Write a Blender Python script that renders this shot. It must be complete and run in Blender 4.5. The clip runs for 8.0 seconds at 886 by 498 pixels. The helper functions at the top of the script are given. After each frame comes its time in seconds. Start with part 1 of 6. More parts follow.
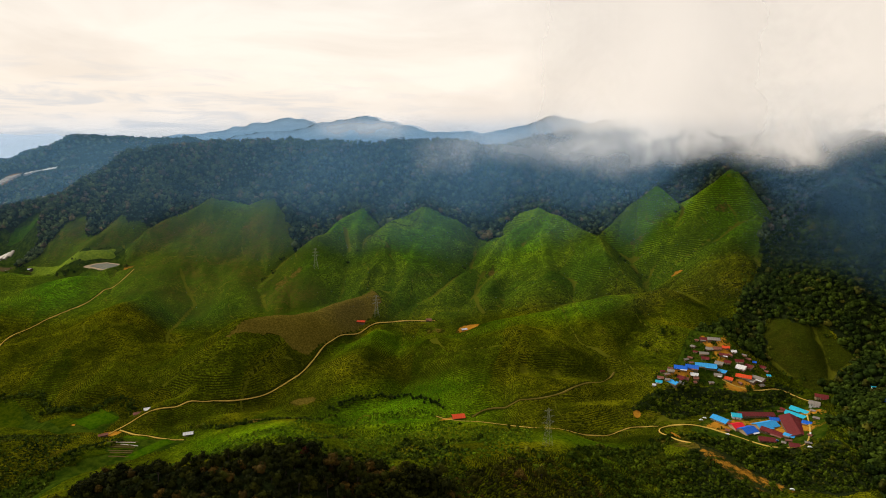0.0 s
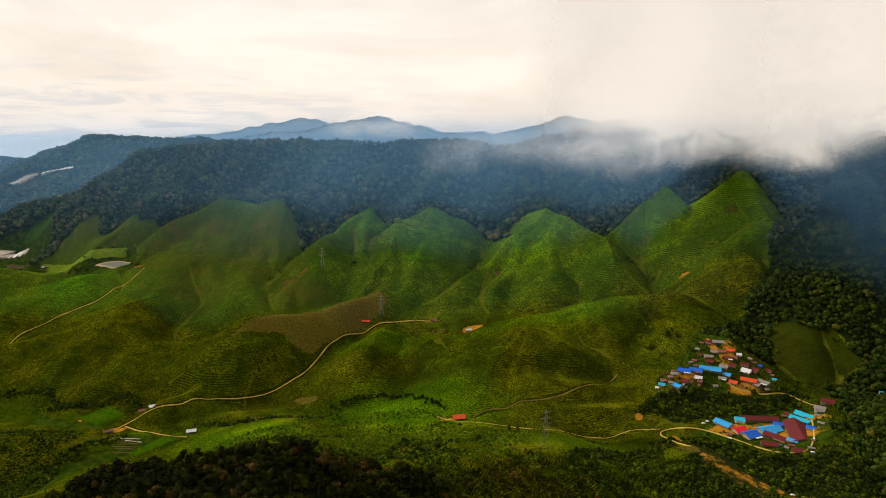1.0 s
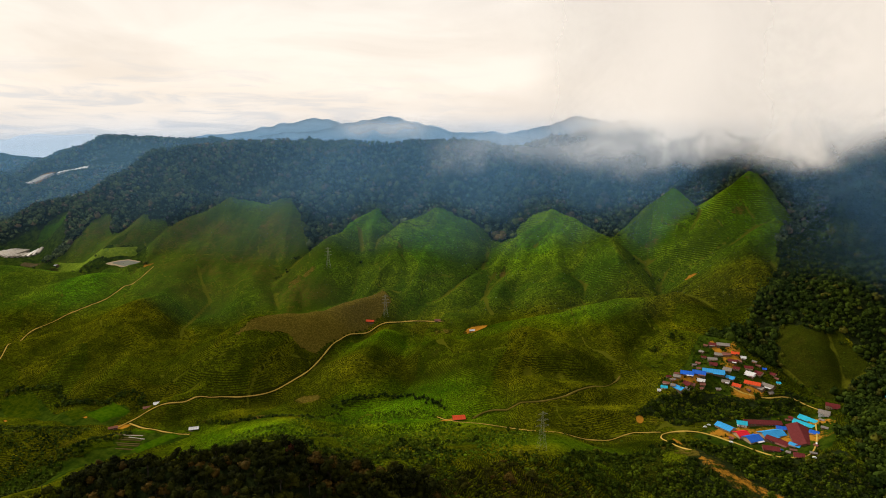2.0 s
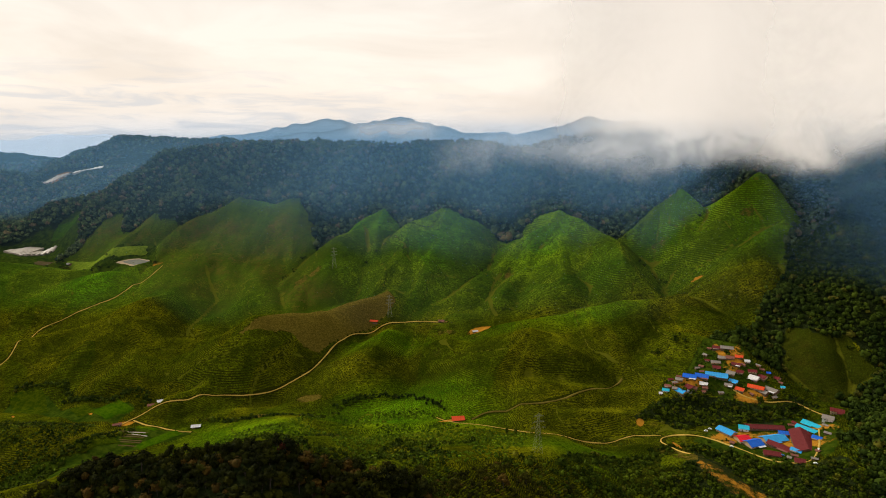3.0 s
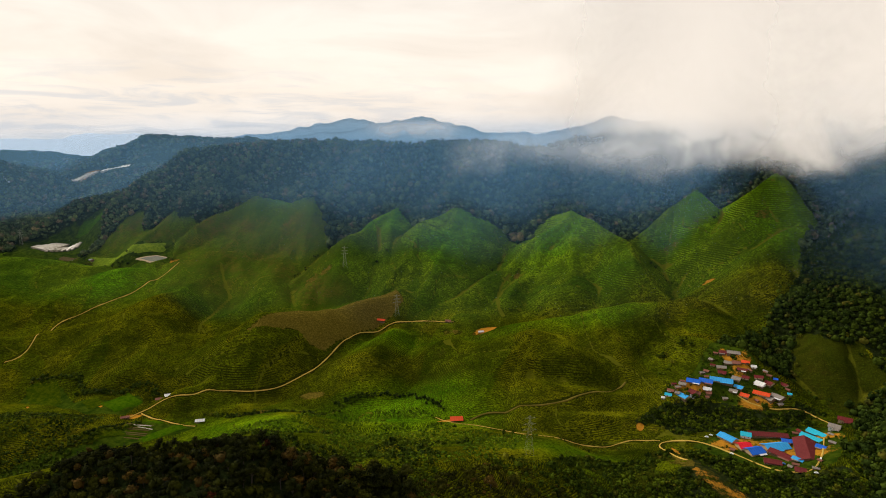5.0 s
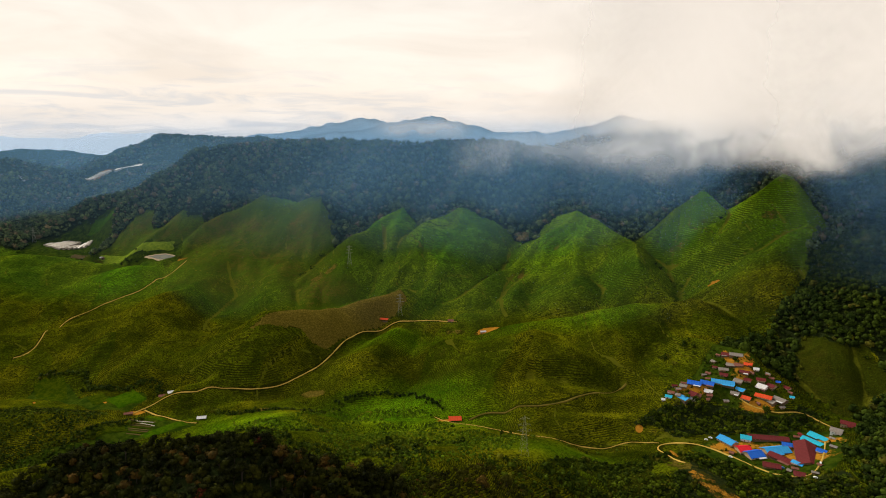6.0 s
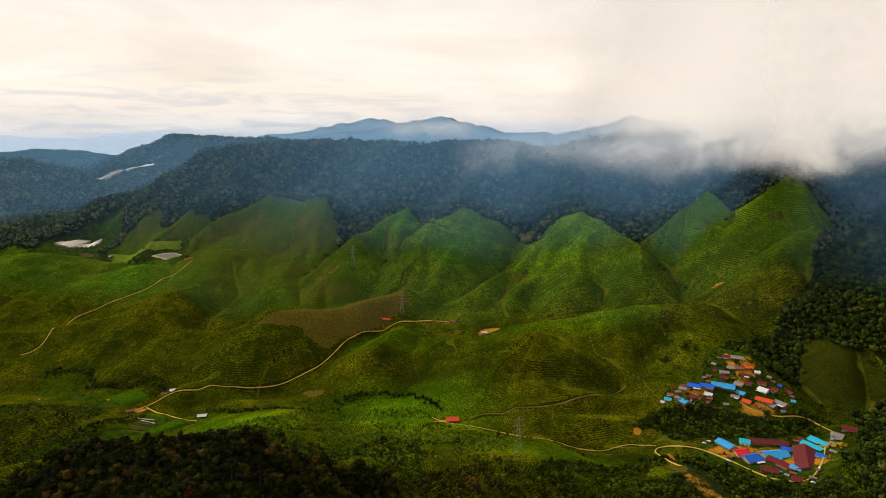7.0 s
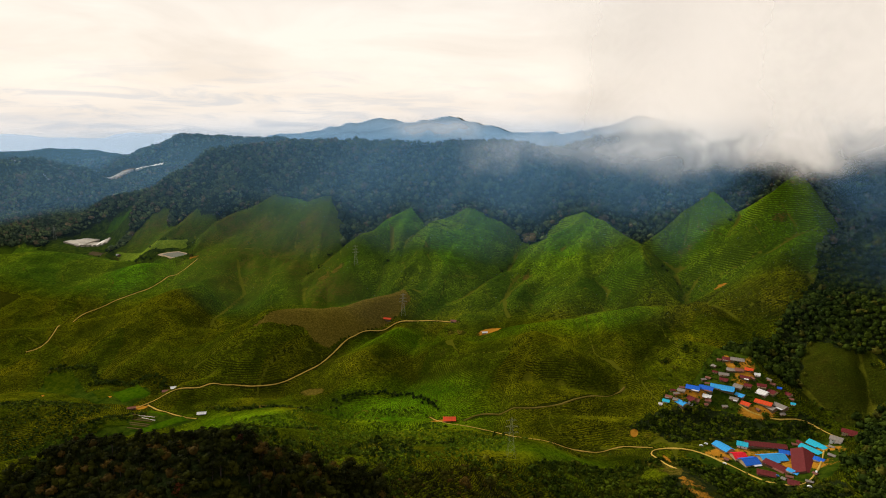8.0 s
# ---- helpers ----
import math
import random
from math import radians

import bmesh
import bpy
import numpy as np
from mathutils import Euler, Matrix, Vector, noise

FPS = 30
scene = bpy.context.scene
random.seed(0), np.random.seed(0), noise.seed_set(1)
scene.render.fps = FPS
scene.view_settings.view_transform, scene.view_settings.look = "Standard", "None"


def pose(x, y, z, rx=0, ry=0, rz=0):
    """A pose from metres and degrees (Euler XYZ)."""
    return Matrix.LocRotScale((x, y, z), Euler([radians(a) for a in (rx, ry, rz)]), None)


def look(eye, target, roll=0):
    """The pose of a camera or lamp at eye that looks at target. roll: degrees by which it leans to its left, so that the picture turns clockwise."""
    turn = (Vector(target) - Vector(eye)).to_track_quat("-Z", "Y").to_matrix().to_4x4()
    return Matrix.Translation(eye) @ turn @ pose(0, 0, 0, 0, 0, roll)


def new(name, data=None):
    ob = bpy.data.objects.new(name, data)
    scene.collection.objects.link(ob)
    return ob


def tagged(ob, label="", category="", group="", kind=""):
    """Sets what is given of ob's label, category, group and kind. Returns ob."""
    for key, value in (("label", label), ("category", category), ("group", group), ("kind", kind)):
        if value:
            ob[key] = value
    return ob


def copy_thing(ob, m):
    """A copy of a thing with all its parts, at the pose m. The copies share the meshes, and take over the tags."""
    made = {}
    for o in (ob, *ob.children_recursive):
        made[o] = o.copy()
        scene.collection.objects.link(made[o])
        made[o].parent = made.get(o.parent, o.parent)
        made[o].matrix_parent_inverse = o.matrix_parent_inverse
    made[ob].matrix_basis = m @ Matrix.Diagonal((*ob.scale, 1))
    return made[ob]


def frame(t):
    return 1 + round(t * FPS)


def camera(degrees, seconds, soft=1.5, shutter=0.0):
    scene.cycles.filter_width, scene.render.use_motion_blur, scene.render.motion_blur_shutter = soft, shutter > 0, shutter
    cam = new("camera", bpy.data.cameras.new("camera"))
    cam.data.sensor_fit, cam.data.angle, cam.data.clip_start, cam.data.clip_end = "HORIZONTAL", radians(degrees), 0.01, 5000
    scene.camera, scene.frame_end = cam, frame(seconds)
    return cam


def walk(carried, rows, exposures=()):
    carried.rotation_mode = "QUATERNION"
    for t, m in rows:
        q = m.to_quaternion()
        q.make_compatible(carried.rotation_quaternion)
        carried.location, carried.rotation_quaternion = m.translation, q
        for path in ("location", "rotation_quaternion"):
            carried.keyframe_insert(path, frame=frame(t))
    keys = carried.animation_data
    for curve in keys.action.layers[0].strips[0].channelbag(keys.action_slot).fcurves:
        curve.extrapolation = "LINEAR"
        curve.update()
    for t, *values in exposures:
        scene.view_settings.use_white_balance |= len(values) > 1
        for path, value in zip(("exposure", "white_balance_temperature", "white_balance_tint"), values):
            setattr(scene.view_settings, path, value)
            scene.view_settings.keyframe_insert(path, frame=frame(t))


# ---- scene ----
cam = camera(71.3, 8.0, 0.95)
METRES, EYE, TILT, LEAN, TURN = 150.0, 390.0, -11.0, 0.0, 0.0
ROWS = [
    (0.0, 0.0, 0.0, 0.0, -0.0, 0.0, -0.0),
    (0.5, 0.0578, -0.0007, 0.0021, 0.68, 0.0, -0.13),
    (1.0, 0.1235, -0.0006, 0.0037, 1.44, -0.0, -0.29),
    (1.5, 0.1818, 0.0004, 0.0061, 2.1, -0.01, -0.42),
    (3.0, 0.3779, 0.0105, 0.0123, 4.21, 0.02, -0.83),
    (3.5, 0.4358, 0.0144, 0.0148, 4.84, 0.02, -0.96),
    (4.0, 0.5021, 0.0198, 0.0173, 5.55, 0.01, -1.1),
    (4.5, 0.5601, 0.0254, 0.0196, 6.17, -0.02, -1.24),
    (6.0, 0.7497, 0.0483, 0.0274, 8.13, -0.16, -1.65),
    (6.5, 0.8068, 0.0569, 0.0293, 8.68, -0.14, -1.77),
    (7.0, 0.8721, 0.0675, 0.0316, 9.3, -0.16, -1.91),
    (7.5, 0.9293, 0.0775, 0.0344, 9.81, -0.2, -2.01),
    (8.0, 0.9936, 0.0894, 0.037, 10.38, -0.22, -2.13),
]
walk(cam, [(t, pose(0, 0, EYE, TILT, LEAN, TURN) @ pose(METRES * x, METRES * y, METRES * z, 90 + pitch, roll, yaw)) for t, x, y, z, yaw, pitch, roll in ROWS])

# ---- sky, sun ----
SUN_FROM = (-0.64, 0.48, 0.60)      # towards the brighter part of the overcast
world = bpy.data.worlds.new("overcast_sky")
scene.world = world
world.use_nodes = True
wn, wl = world.node_tree.nodes, world.node_tree.links
wn.clear()


def wnode(kind, **values):
    n = wn.new(kind)
    for key, value in values.items():
        n.inputs[key].default_value = value
    return n


w_out = wn.new("ShaderNodeOutputWorld")
w_sky = wn.new("ShaderNodeTexSky")
w_sky.sky_type, w_sky.sun_disc = "NISHITA", False
w_sky.sun_elevation, w_sky.sun_rotation = radians(37), radians(-53)
w_coord = wn.new("ShaderNodeTexCoord")
w_split = wn.new("ShaderNodeSeparateXYZ")
wl.new(w_coord.outputs["Generated"], w_split.inputs[0])
# cloud deck: banks stretched along the horizon
w_map = wn.new("ShaderNodeMapping")
w_map.inputs["Scale"].default_value = (2.2, 2.2, 9.0)
wl.new(w_coord.outputs["Generated"], w_map.inputs[0])
w_noise = wnode("ShaderNodeTexNoise", Scale=1.7, Detail=6.0, Roughness=0.55, Distortion=0.5)
wl.new(w_map.outputs[0], w_noise.inputs["Vector"])
w_bank = wn.new("ShaderNodeValToRGB")
w_bank.color_ramp.elements[0].position, w_bank.color_ramp.elements[0].color = 0.30, (0.86, 0.845, 0.835, 1)
w_bank.color_ramp.elements[1].position, w_bank.color_ramp.elements[1].color = 0.62, (1.0, 1.0, 1.0, 1)
wl.new(w_noise.outputs["Fac"], w_bank.inputs[0])
w_rise = wn.new("ShaderNodeValToRGB")
ramp = w_rise.color_ramp
ramp.elements[0].position, ramp.elements[0].color = 0.0, (0.92, 0.89, 0.87, 1)
ramp.elements[1].position, ramp.elements[1].color = 1.0, (0.56, 0.545, 0.52, 1)
for at, colour in ((0.025, (1.02, 0.93, 0.84, 1)), (0.06, (1.12, 1.00, 0.87, 1)), (0.14, (1.10, 1.00, 0.88, 1)), (0.26, (1.02, 0.95, 0.87, 1)), (0.45, (0.70, 0.67, 0.63, 1))):
    e = ramp.elements.new(at)
    e.color = colour
wl.new(w_split.outputs["Z"], w_rise.inputs[0])
w_mul = wn.new("ShaderNodeMix")
w_mul.data_type, w_mul.blend_type = "RGBA", "MULTIPLY"
w_mul.inputs[0].default_value = 1.0
wl.new(w_rise.outputs[0], w_mul.inputs[6])
wl.new(w_bank.outputs[0], w_mul.inputs[7])
# ragged blue-grey banks low over the far end of the valley
w_low = wn.new("ShaderNodeMapping")
w_low.inputs["Scale"].default_value = (5.0, 5.0, 34.0)
wl.new(w_coord.outputs["Generated"], w_low.inputs[0])
w_puff = wnode("ShaderNodeTexNoise", Scale=1.6, Detail=7.0, Roughness=0.6, Distortion=0.6)
wl.new(w_low.outputs[0], w_puff.inputs["Vector"])
w_shape = wn.new("ShaderNodeMapRange")
w_shape.interpolation_type = "SMOOTHSTEP"
for i, v in ((1, 0.46), (2, 0.66), (3, 0.0), (4, 0.75)):
    w_shape.inputs[i].default_value = v
wl.new(w_puff.outputs["Fac"], w_shape.inputs[0])
w_band = wn.new("ShaderNodeValToRGB")
w_band.color_ramp.elements[0].position, w_band.color_ramp.elements[0].color = 0.0, (1, 1, 1, 1)
w_band.color_ramp.elements[1].position, w_band.color_ramp.elements[1].color = 0.11, (0, 0, 0, 1)
e = w_band.color_ramp.elements.new(0.035)
e.color = (0.75, 0.75, 0.75, 1)
wl.new(w_split.outputs["Z"], w_band.inputs[0])
w_side = wn.new("ShaderNodeMapRange")
for i, v in ((1, 0.12), (2, -0.42), (3, 0.12), (4, 1.0)):
    w_side.inputs[i].default_value = v
wl.new(w_split.outputs["X"], w_side.inputs[0])
w_much = wn.new("ShaderNodeMath")
w_much.operation = "MULTIPLY"
wl.new(w_shape.outputs[0], w_much.inputs[0])
wl.new(w_band.outputs[0], w_much.inputs[1])
w_most = wn.new("ShaderNodeMath")
w_most.operation = "MULTIPLY"
wl.new(w_much.outputs[0], w_most.inputs[0])
wl.new(w_side.outputs[0], w_most.inputs[1])
w_grey = wn.new("ShaderNodeMix")
w_grey.data_type = "RGBA"
wl.new(w_most.outputs[0], w_grey.inputs[0])
wl.new(w_mul.outputs[2], w_grey.inputs[6])
w_grey.inputs[7].default_value = (0.62, 0.66, 0.72, 1)
w_deck = wnode("ShaderNodeBackground", Strength=1.0)
w_blue = wnode("ShaderNodeBackground", Strength=0.06)
wl.new(w_grey.outputs[2], w_deck.inputs["Color"])
wl.new(w_sky.outputs[0], w_blue.inputs["Color"])
w_mix = wnode("ShaderNodeMixShader", Fac=0.96)
wl.new(w_blue.outputs[0], w_mix.inputs[1])
wl.new(w_deck.outputs[0], w_mix.inputs[2])
wl.new(w_mix.outputs[0], w_out.inputs["Surface"])

sun = new("sun", bpy.data.lights.new("sun", "SUN"))
sun.data.energy, sun.data.angle, sun.data.color = 3.2, radians(14), (1.0, 0.93, 0.80)
sun.matrix_world = look(SUN_FROM, (0, 0, 0))


# ---- materials ----
def material(name):
    m = bpy.data.materials.new(name)
    m.use_nodes = True
    m.node_tree.nodes.clear()
    return m


class Nodes:
    """Short hand for a material's nodes."""

    def __init__(self, mat):
        self.n, self.l = mat.node_tree.nodes, mat.node_tree.links
        self.geo = self.n.new("ShaderNodeNewGeometry")
        self.pos = self.geo.outputs["Position"]

    def put(self, socket, value):
        if isinstance(value, bpy.types.NodeSocket):
            self.l.new(value, socket)
        elif value is not None:
            socket.default_value = (*value, 1) if isinstance(value, tuple) and len(value) == 3 and socket.type == "RGBA" else value

    def math(self, op, a, b=None, c=None, clamp=False):
        m = self.n.new("ShaderNodeMath")
        m.operation, m.use_clamp = op, clamp
        for i, v in enumerate((a, b, c)):
            self.put(m.inputs[i], v)
        return m.outputs[0]

    def noise(self, scale, detail=3.0, rough=0.55, vector=None, distort=0.0):
        t = self.n.new("ShaderNodeTexNoise")
        t.inputs["Scale"].default_value, t.inputs["Detail"].default_value = scale, detail
        t.inputs["Roughness"].default_value, t.inputs["Distortion"].default_value = rough, distort
        self.l.new(vector or self.pos, t.inputs["Vector"])
        return t.outputs["Fac"]

    def cells(self, scale, vector=None, feature="F1", jitter=1.0):
        t = self.n.new("ShaderNodeTexVoronoi")
        t.feature = feature
        t.inputs["Scale"].default_value, t.inputs["Randomness"].default_value = scale, jitter
        self.l.new(vector or self.pos, t.inputs["Vector"])
        return t.outputs["Distance"]

    def span(self, value, lo, hi, to_lo=0.0, to_hi=1.0):
        t = self.n.new("ShaderNodeMapRange")
        t.interpolation_type = "SMOOTHSTEP"
        for i, v in enumerate((value, lo, hi, to_lo, to_hi)):
            self.put(t.inputs[i], v)
        return t.outputs[0]

    def mix(self, fac, a, b, blend="MIX"):
        t = self.n.new("ShaderNodeMix")
        t.data_type, t.blend_type = "RGBA", blend
        self.put(t.inputs[0], fac)
        self.put(t.inputs[6], a)
        self.put(t.inputs[7], b)
        return t.outputs[2]

    def attr(self, name):
        t = self.n.new("ShaderNodeAttribute")
        t.attribute_name = name
        return t.outputs["Fac"]

    def bump(self, heightmap, distance, strength=1.0):
        t = self.n.new("ShaderNodeBump")
        t.inputs["Strength"].default_value, t.inputs["Distance"].default_value = strength, distance
        self.put(t.inputs["Height"], heightmap)
        return t.outputs[0]

    def surface(self, colour, rough=0.8, normal=None, metal=0.0, spec=0.3):
        b = self.n.new("ShaderNodeBsdfPrincipled")
        self.put(b.inputs["Base Color"], colour)
        self.put(b.inputs["Roughness"], rough)
        self.put(b.inputs["Metallic"], metal)
        self.put(b.inputs["Specular IOR Level"], spec)
        if normal is not None:
            self.l.new(normal, b.inputs["Normal"])
        self.end(b.outputs[0])
        return b

    def end(self, shader):
        o = self.n.new("ShaderNodeOutputMaterial")
        self.l.new(shader, o.inputs["Surface"])


def ground_material():
    mat = material("tea_hillside")
    k = Nodes(mat)
    split = k.n.new("ShaderNodeSeparateXYZ")
    k.l.new(k.pos, split.inputs[0])
    z = split.outputs["Z"]
    broad, patch, fine = k.noise(0.009, 4.0, 0.6), k.noise(0.05, 4.0, 0.65), k.noise(0.5, 3.0, 0.6)
    fresh_lit, brown, grass, wood, soil, steep = (k.attr(a) for a in ("fresh_lit", "brown", "grass", "wood", "soil", "terrace"))
    crease, path, mown = (k.attr(a) for a in ("crease", "path", "mown"))
    bush = k.span(k.cells(0.40), 0.70, 0.10)
    clump = k.span(k.cells(0.10), 0.8, 0.1)
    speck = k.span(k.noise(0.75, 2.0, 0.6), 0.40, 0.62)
    vein = k.span(k.cells(0.055, k.pos, "DISTANCE_TO_EDGE"), 0.03, 0.0)
    leaf = k.mix(k.span(k.math("ADD", k.math("MULTIPLY", broad, 0.6), k.math("MULTIPLY", patch, 0.6)), 0.42, 0.78), (0.025, 0.031, 0.0018), (0.068, 0.074, 0.0030))
    leaf = k.mix(k.math("MULTIPLY", steep, 0.7), leaf, k.mix(patch, (0.036, 0.078, 0.0040), (0.078, 0.125, 0.0060)))
    leaf = k.mix(fresh_lit, leaf, k.mix(patch, (0.060, 0.140, 0.0030), (0.130, 0.220, 0.0040)))
    leaf = k.mix(k.span(k.noise(0.021, 5.0, 0.7), 0.60, 0.74, 0.0, 0.5), leaf, (0.085, 0.062, 0.010))
    # bush tops lightened, hollows between them darkened: shading put into the leaf colour
    leaf = k.mix(k.math("MULTIPLY", bush, k.span(fine, 0.35, 0.7, 0.15, 0.8)), leaf, k.mix(k.math("MAXIMUM", fresh_lit, k.math("MULTIPLY", steep, 0.5)), (0.090, 0.118, 0.004), (0.19, 0.30, 0.008)))
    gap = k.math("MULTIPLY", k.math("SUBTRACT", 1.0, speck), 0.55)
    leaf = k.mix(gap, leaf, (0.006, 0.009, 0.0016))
    leaf = k.mix(k.math("MULTIPLY", vein, k.span(patch, 0.45, 0.65, 0.0, 0.45)), leaf, (0.100, 0.100, 0.012))
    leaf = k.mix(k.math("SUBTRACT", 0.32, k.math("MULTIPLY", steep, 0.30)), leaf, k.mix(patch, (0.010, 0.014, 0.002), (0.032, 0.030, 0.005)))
    leaf = k.mix(k.math("MULTIPLY", steep, 0.6), leaf, k.mix(k.noise(0.07, 5.0, 0.7), (0.022, 0.046, 0.003), (0.054, 0.090, 0.006)))
    leaf = k.mix(k.math("MULTIPLY", mown, 0.85), leaf, k.mix(k.span(k.noise(0.06, 5.0, 0.75), 0.35, 0.68), (0.060, 0.096, 0.006), k.mix(k.span(k.noise(0.016, 5.0, 0.65), 0.44, 0.60), (0.082, 0.140, 0.008), (0.140, 0.105, 0.016))))
    verge = k.mix(k.noise(0.12, 4.0, 0.7), (0.085, 0.110, 0.006), (0.180, 0.165, 0.012))
    leaf = k.mix(k.math("MAXIMUM", k.span(crease, 0.55, 0.85, 0.0, 0.8), k.span(path, 0.35, 0.7, 0.0, 0.75)), leaf, verge)
    pruned = k.mix(k.span(k.noise(0.35, 4.0, 0.7), 0.35, 0.7), (0.092, 0.072, 0.010), (0.200, 0.148, 0.020))
    meadow = k.mix(k.span(k.noise(0.10, 5.0, 0.7), 0.35, 0.65), (0.014, 0.030, 0.002), (0.042, 0.064, 0.004))
    litter = k.mix(fine, (0.012, 0.018, 0.006), (0.030, 0.042, 0.010))
    earth = k.mix(k.noise(0.25, 5.0, 0.65), (0.22, 0.085, 0.008), (0.56, 0.26, 0.026))
    # ragged edges between the covers
    def edge(mask, frayed=1.7):
        return k.span(k.math("ADD", mask, k.math("MULTIPLY", k.math("SUBTRACT", k.noise(0.09, 6.0, 0.75), 0.5), frayed)), 0.36, 0.64)
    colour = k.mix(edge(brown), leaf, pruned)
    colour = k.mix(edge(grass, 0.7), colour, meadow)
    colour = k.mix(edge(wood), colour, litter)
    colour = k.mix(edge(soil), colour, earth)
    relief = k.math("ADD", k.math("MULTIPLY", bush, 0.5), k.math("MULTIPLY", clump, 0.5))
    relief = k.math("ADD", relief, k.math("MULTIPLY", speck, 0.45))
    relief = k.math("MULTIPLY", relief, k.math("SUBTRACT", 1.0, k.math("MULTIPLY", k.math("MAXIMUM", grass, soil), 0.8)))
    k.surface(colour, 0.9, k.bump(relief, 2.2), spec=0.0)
    return mat


def tea_material():
    """Tea leaf: olive old growth, lime painted for flush and for lit crests, each bush a little different."""
    mat = material("tea_bush")
    k = Nodes(mat)
    own, fresh_lit, steep, field = k.geo.outputs["Random Per Island"], k.attr("fresh_lit"), k.attr("terrace"), k.attr("field")
    broad, patch = k.noise(0.009, 4.0, 0.6), k.noise(0.05, 4.0, 0.65)
    leaf = k.mix(k.span(k.math("ADD", k.math("MULTIPLY", broad, 0.6), k.math("MULTIPLY", patch, 0.6)), 0.42, 0.78), (0.046, 0.054, 0.0022), (0.118, 0.124, 0.0040))
    leaf = k.mix(k.math("MULTIPLY", steep, 0.7), leaf, k.mix(patch, (0.052, 0.110, 0.0060), (0.106, 0.172, 0.0090)))
    leaf = k.mix(fresh_lit, leaf, k.mix(patch, (0.080, 0.185, 0.0040), (0.160, 0.280, 0.0050)))
    leaf = k.mix(k.span(k.noise(0.021, 5.0, 0.7), 0.60, 0.74, 0.0, 0.5), leaf, (0.110, 0.082, 0.012))
    shade = k.mix(k.math("POWER", own, 1.3), (0.60, 0.66, 0.68), (1.34, 1.34, 1.16))
    leaf = k.mix(1.0, leaf, shade, "MULTIPLY")
    leaf = k.mix(1.0, leaf, k.mix(field, (0.78, 0.92, 0.90), (1.18, 1.06, 1.0)), "MULTIPLY")
    leaf = k.mix(1.0, leaf, k.mix(k.span(k.noise(0.017, 4.0, 0.6), 0.36, 0.64), (0.66, 0.74, 0.72), (1.26, 1.22, 1.10)), "MULTIPLY")
    streak = k.n.new("ShaderNodeMapping")
    streak.inputs["Scale"].default_value, streak.inputs["Rotation"].default_value = (1.0, 0.32, 0.4), (0, 0, 0.5)
    k.l.new(k.pos, streak.inputs[0])
    thin = k.noise(0.045, 5.0, 0.65, streak.outputs[0], 0.5)
    smooth = k.mix(k.span(thin, 0.36, 0.62), (0.040, 0.068, 0.005), k.mix(k.span(k.noise(0.02, 4.0, 0.6), 0.42, 0.6), (0.100, 0.130, 0.009), (0.135, 0.100, 0.014)))
    leaf = k.mix(k.math("MULTIPLY", k.attr("mown"), 0.75), leaf, smooth)
    k.surface(leaf, 0.9, k.bump(k.noise(1.2, 3.0, 0.7), 0.6), spec=0.0)
    return mat


def leaf_material(name, dark, light, odd, odd_share=0.06, size=0.5):
    """Foliage: every crown its own green, a few turning."""
    mat = material(name)
    k = Nodes(mat)
    spray = k.geo.outputs["Random Per Island"]
    own = k.math("FRACT", k.math("ADD", k.attr("tone"), k.n.new("ShaderNodeObjectInfo").outputs["Random"]))
    tone = k.mix(k.math("POWER", k.math("FRACT", k.math("MULTIPLY", own, 7.31)), 1.8), dark, light)
    tone = k.mix(k.math("GREATER_THAN", own, 1.0 - odd_share), tone, odd)
    tone = k.mix(k.span(k.noise(size, 4.0, 0.7), 0.35, 0.7, 0.0, 0.55), tone, light)
    tone = k.mix(k.span(k.noise(0.018, 4.0, 0.65), 0.35, 0.68), k.mix(1.0, tone, (0.62, 0.66, 0.74), "MULTIPLY"), k.mix(1.0, tone, (1.32, 1.22, 1.02), "MULTIPLY"))
    tone = k.mix(1.0, tone, k.mix(spray, (0.68, 0.70, 0.72), (1.32, 1.30, 1.25)), "MULTIPLY")
    k.surface(tone, 0.8, k.bump(k.noise(size * 2.0, 3.0, 0.7), 0.8), spec=0.03)
    return mat


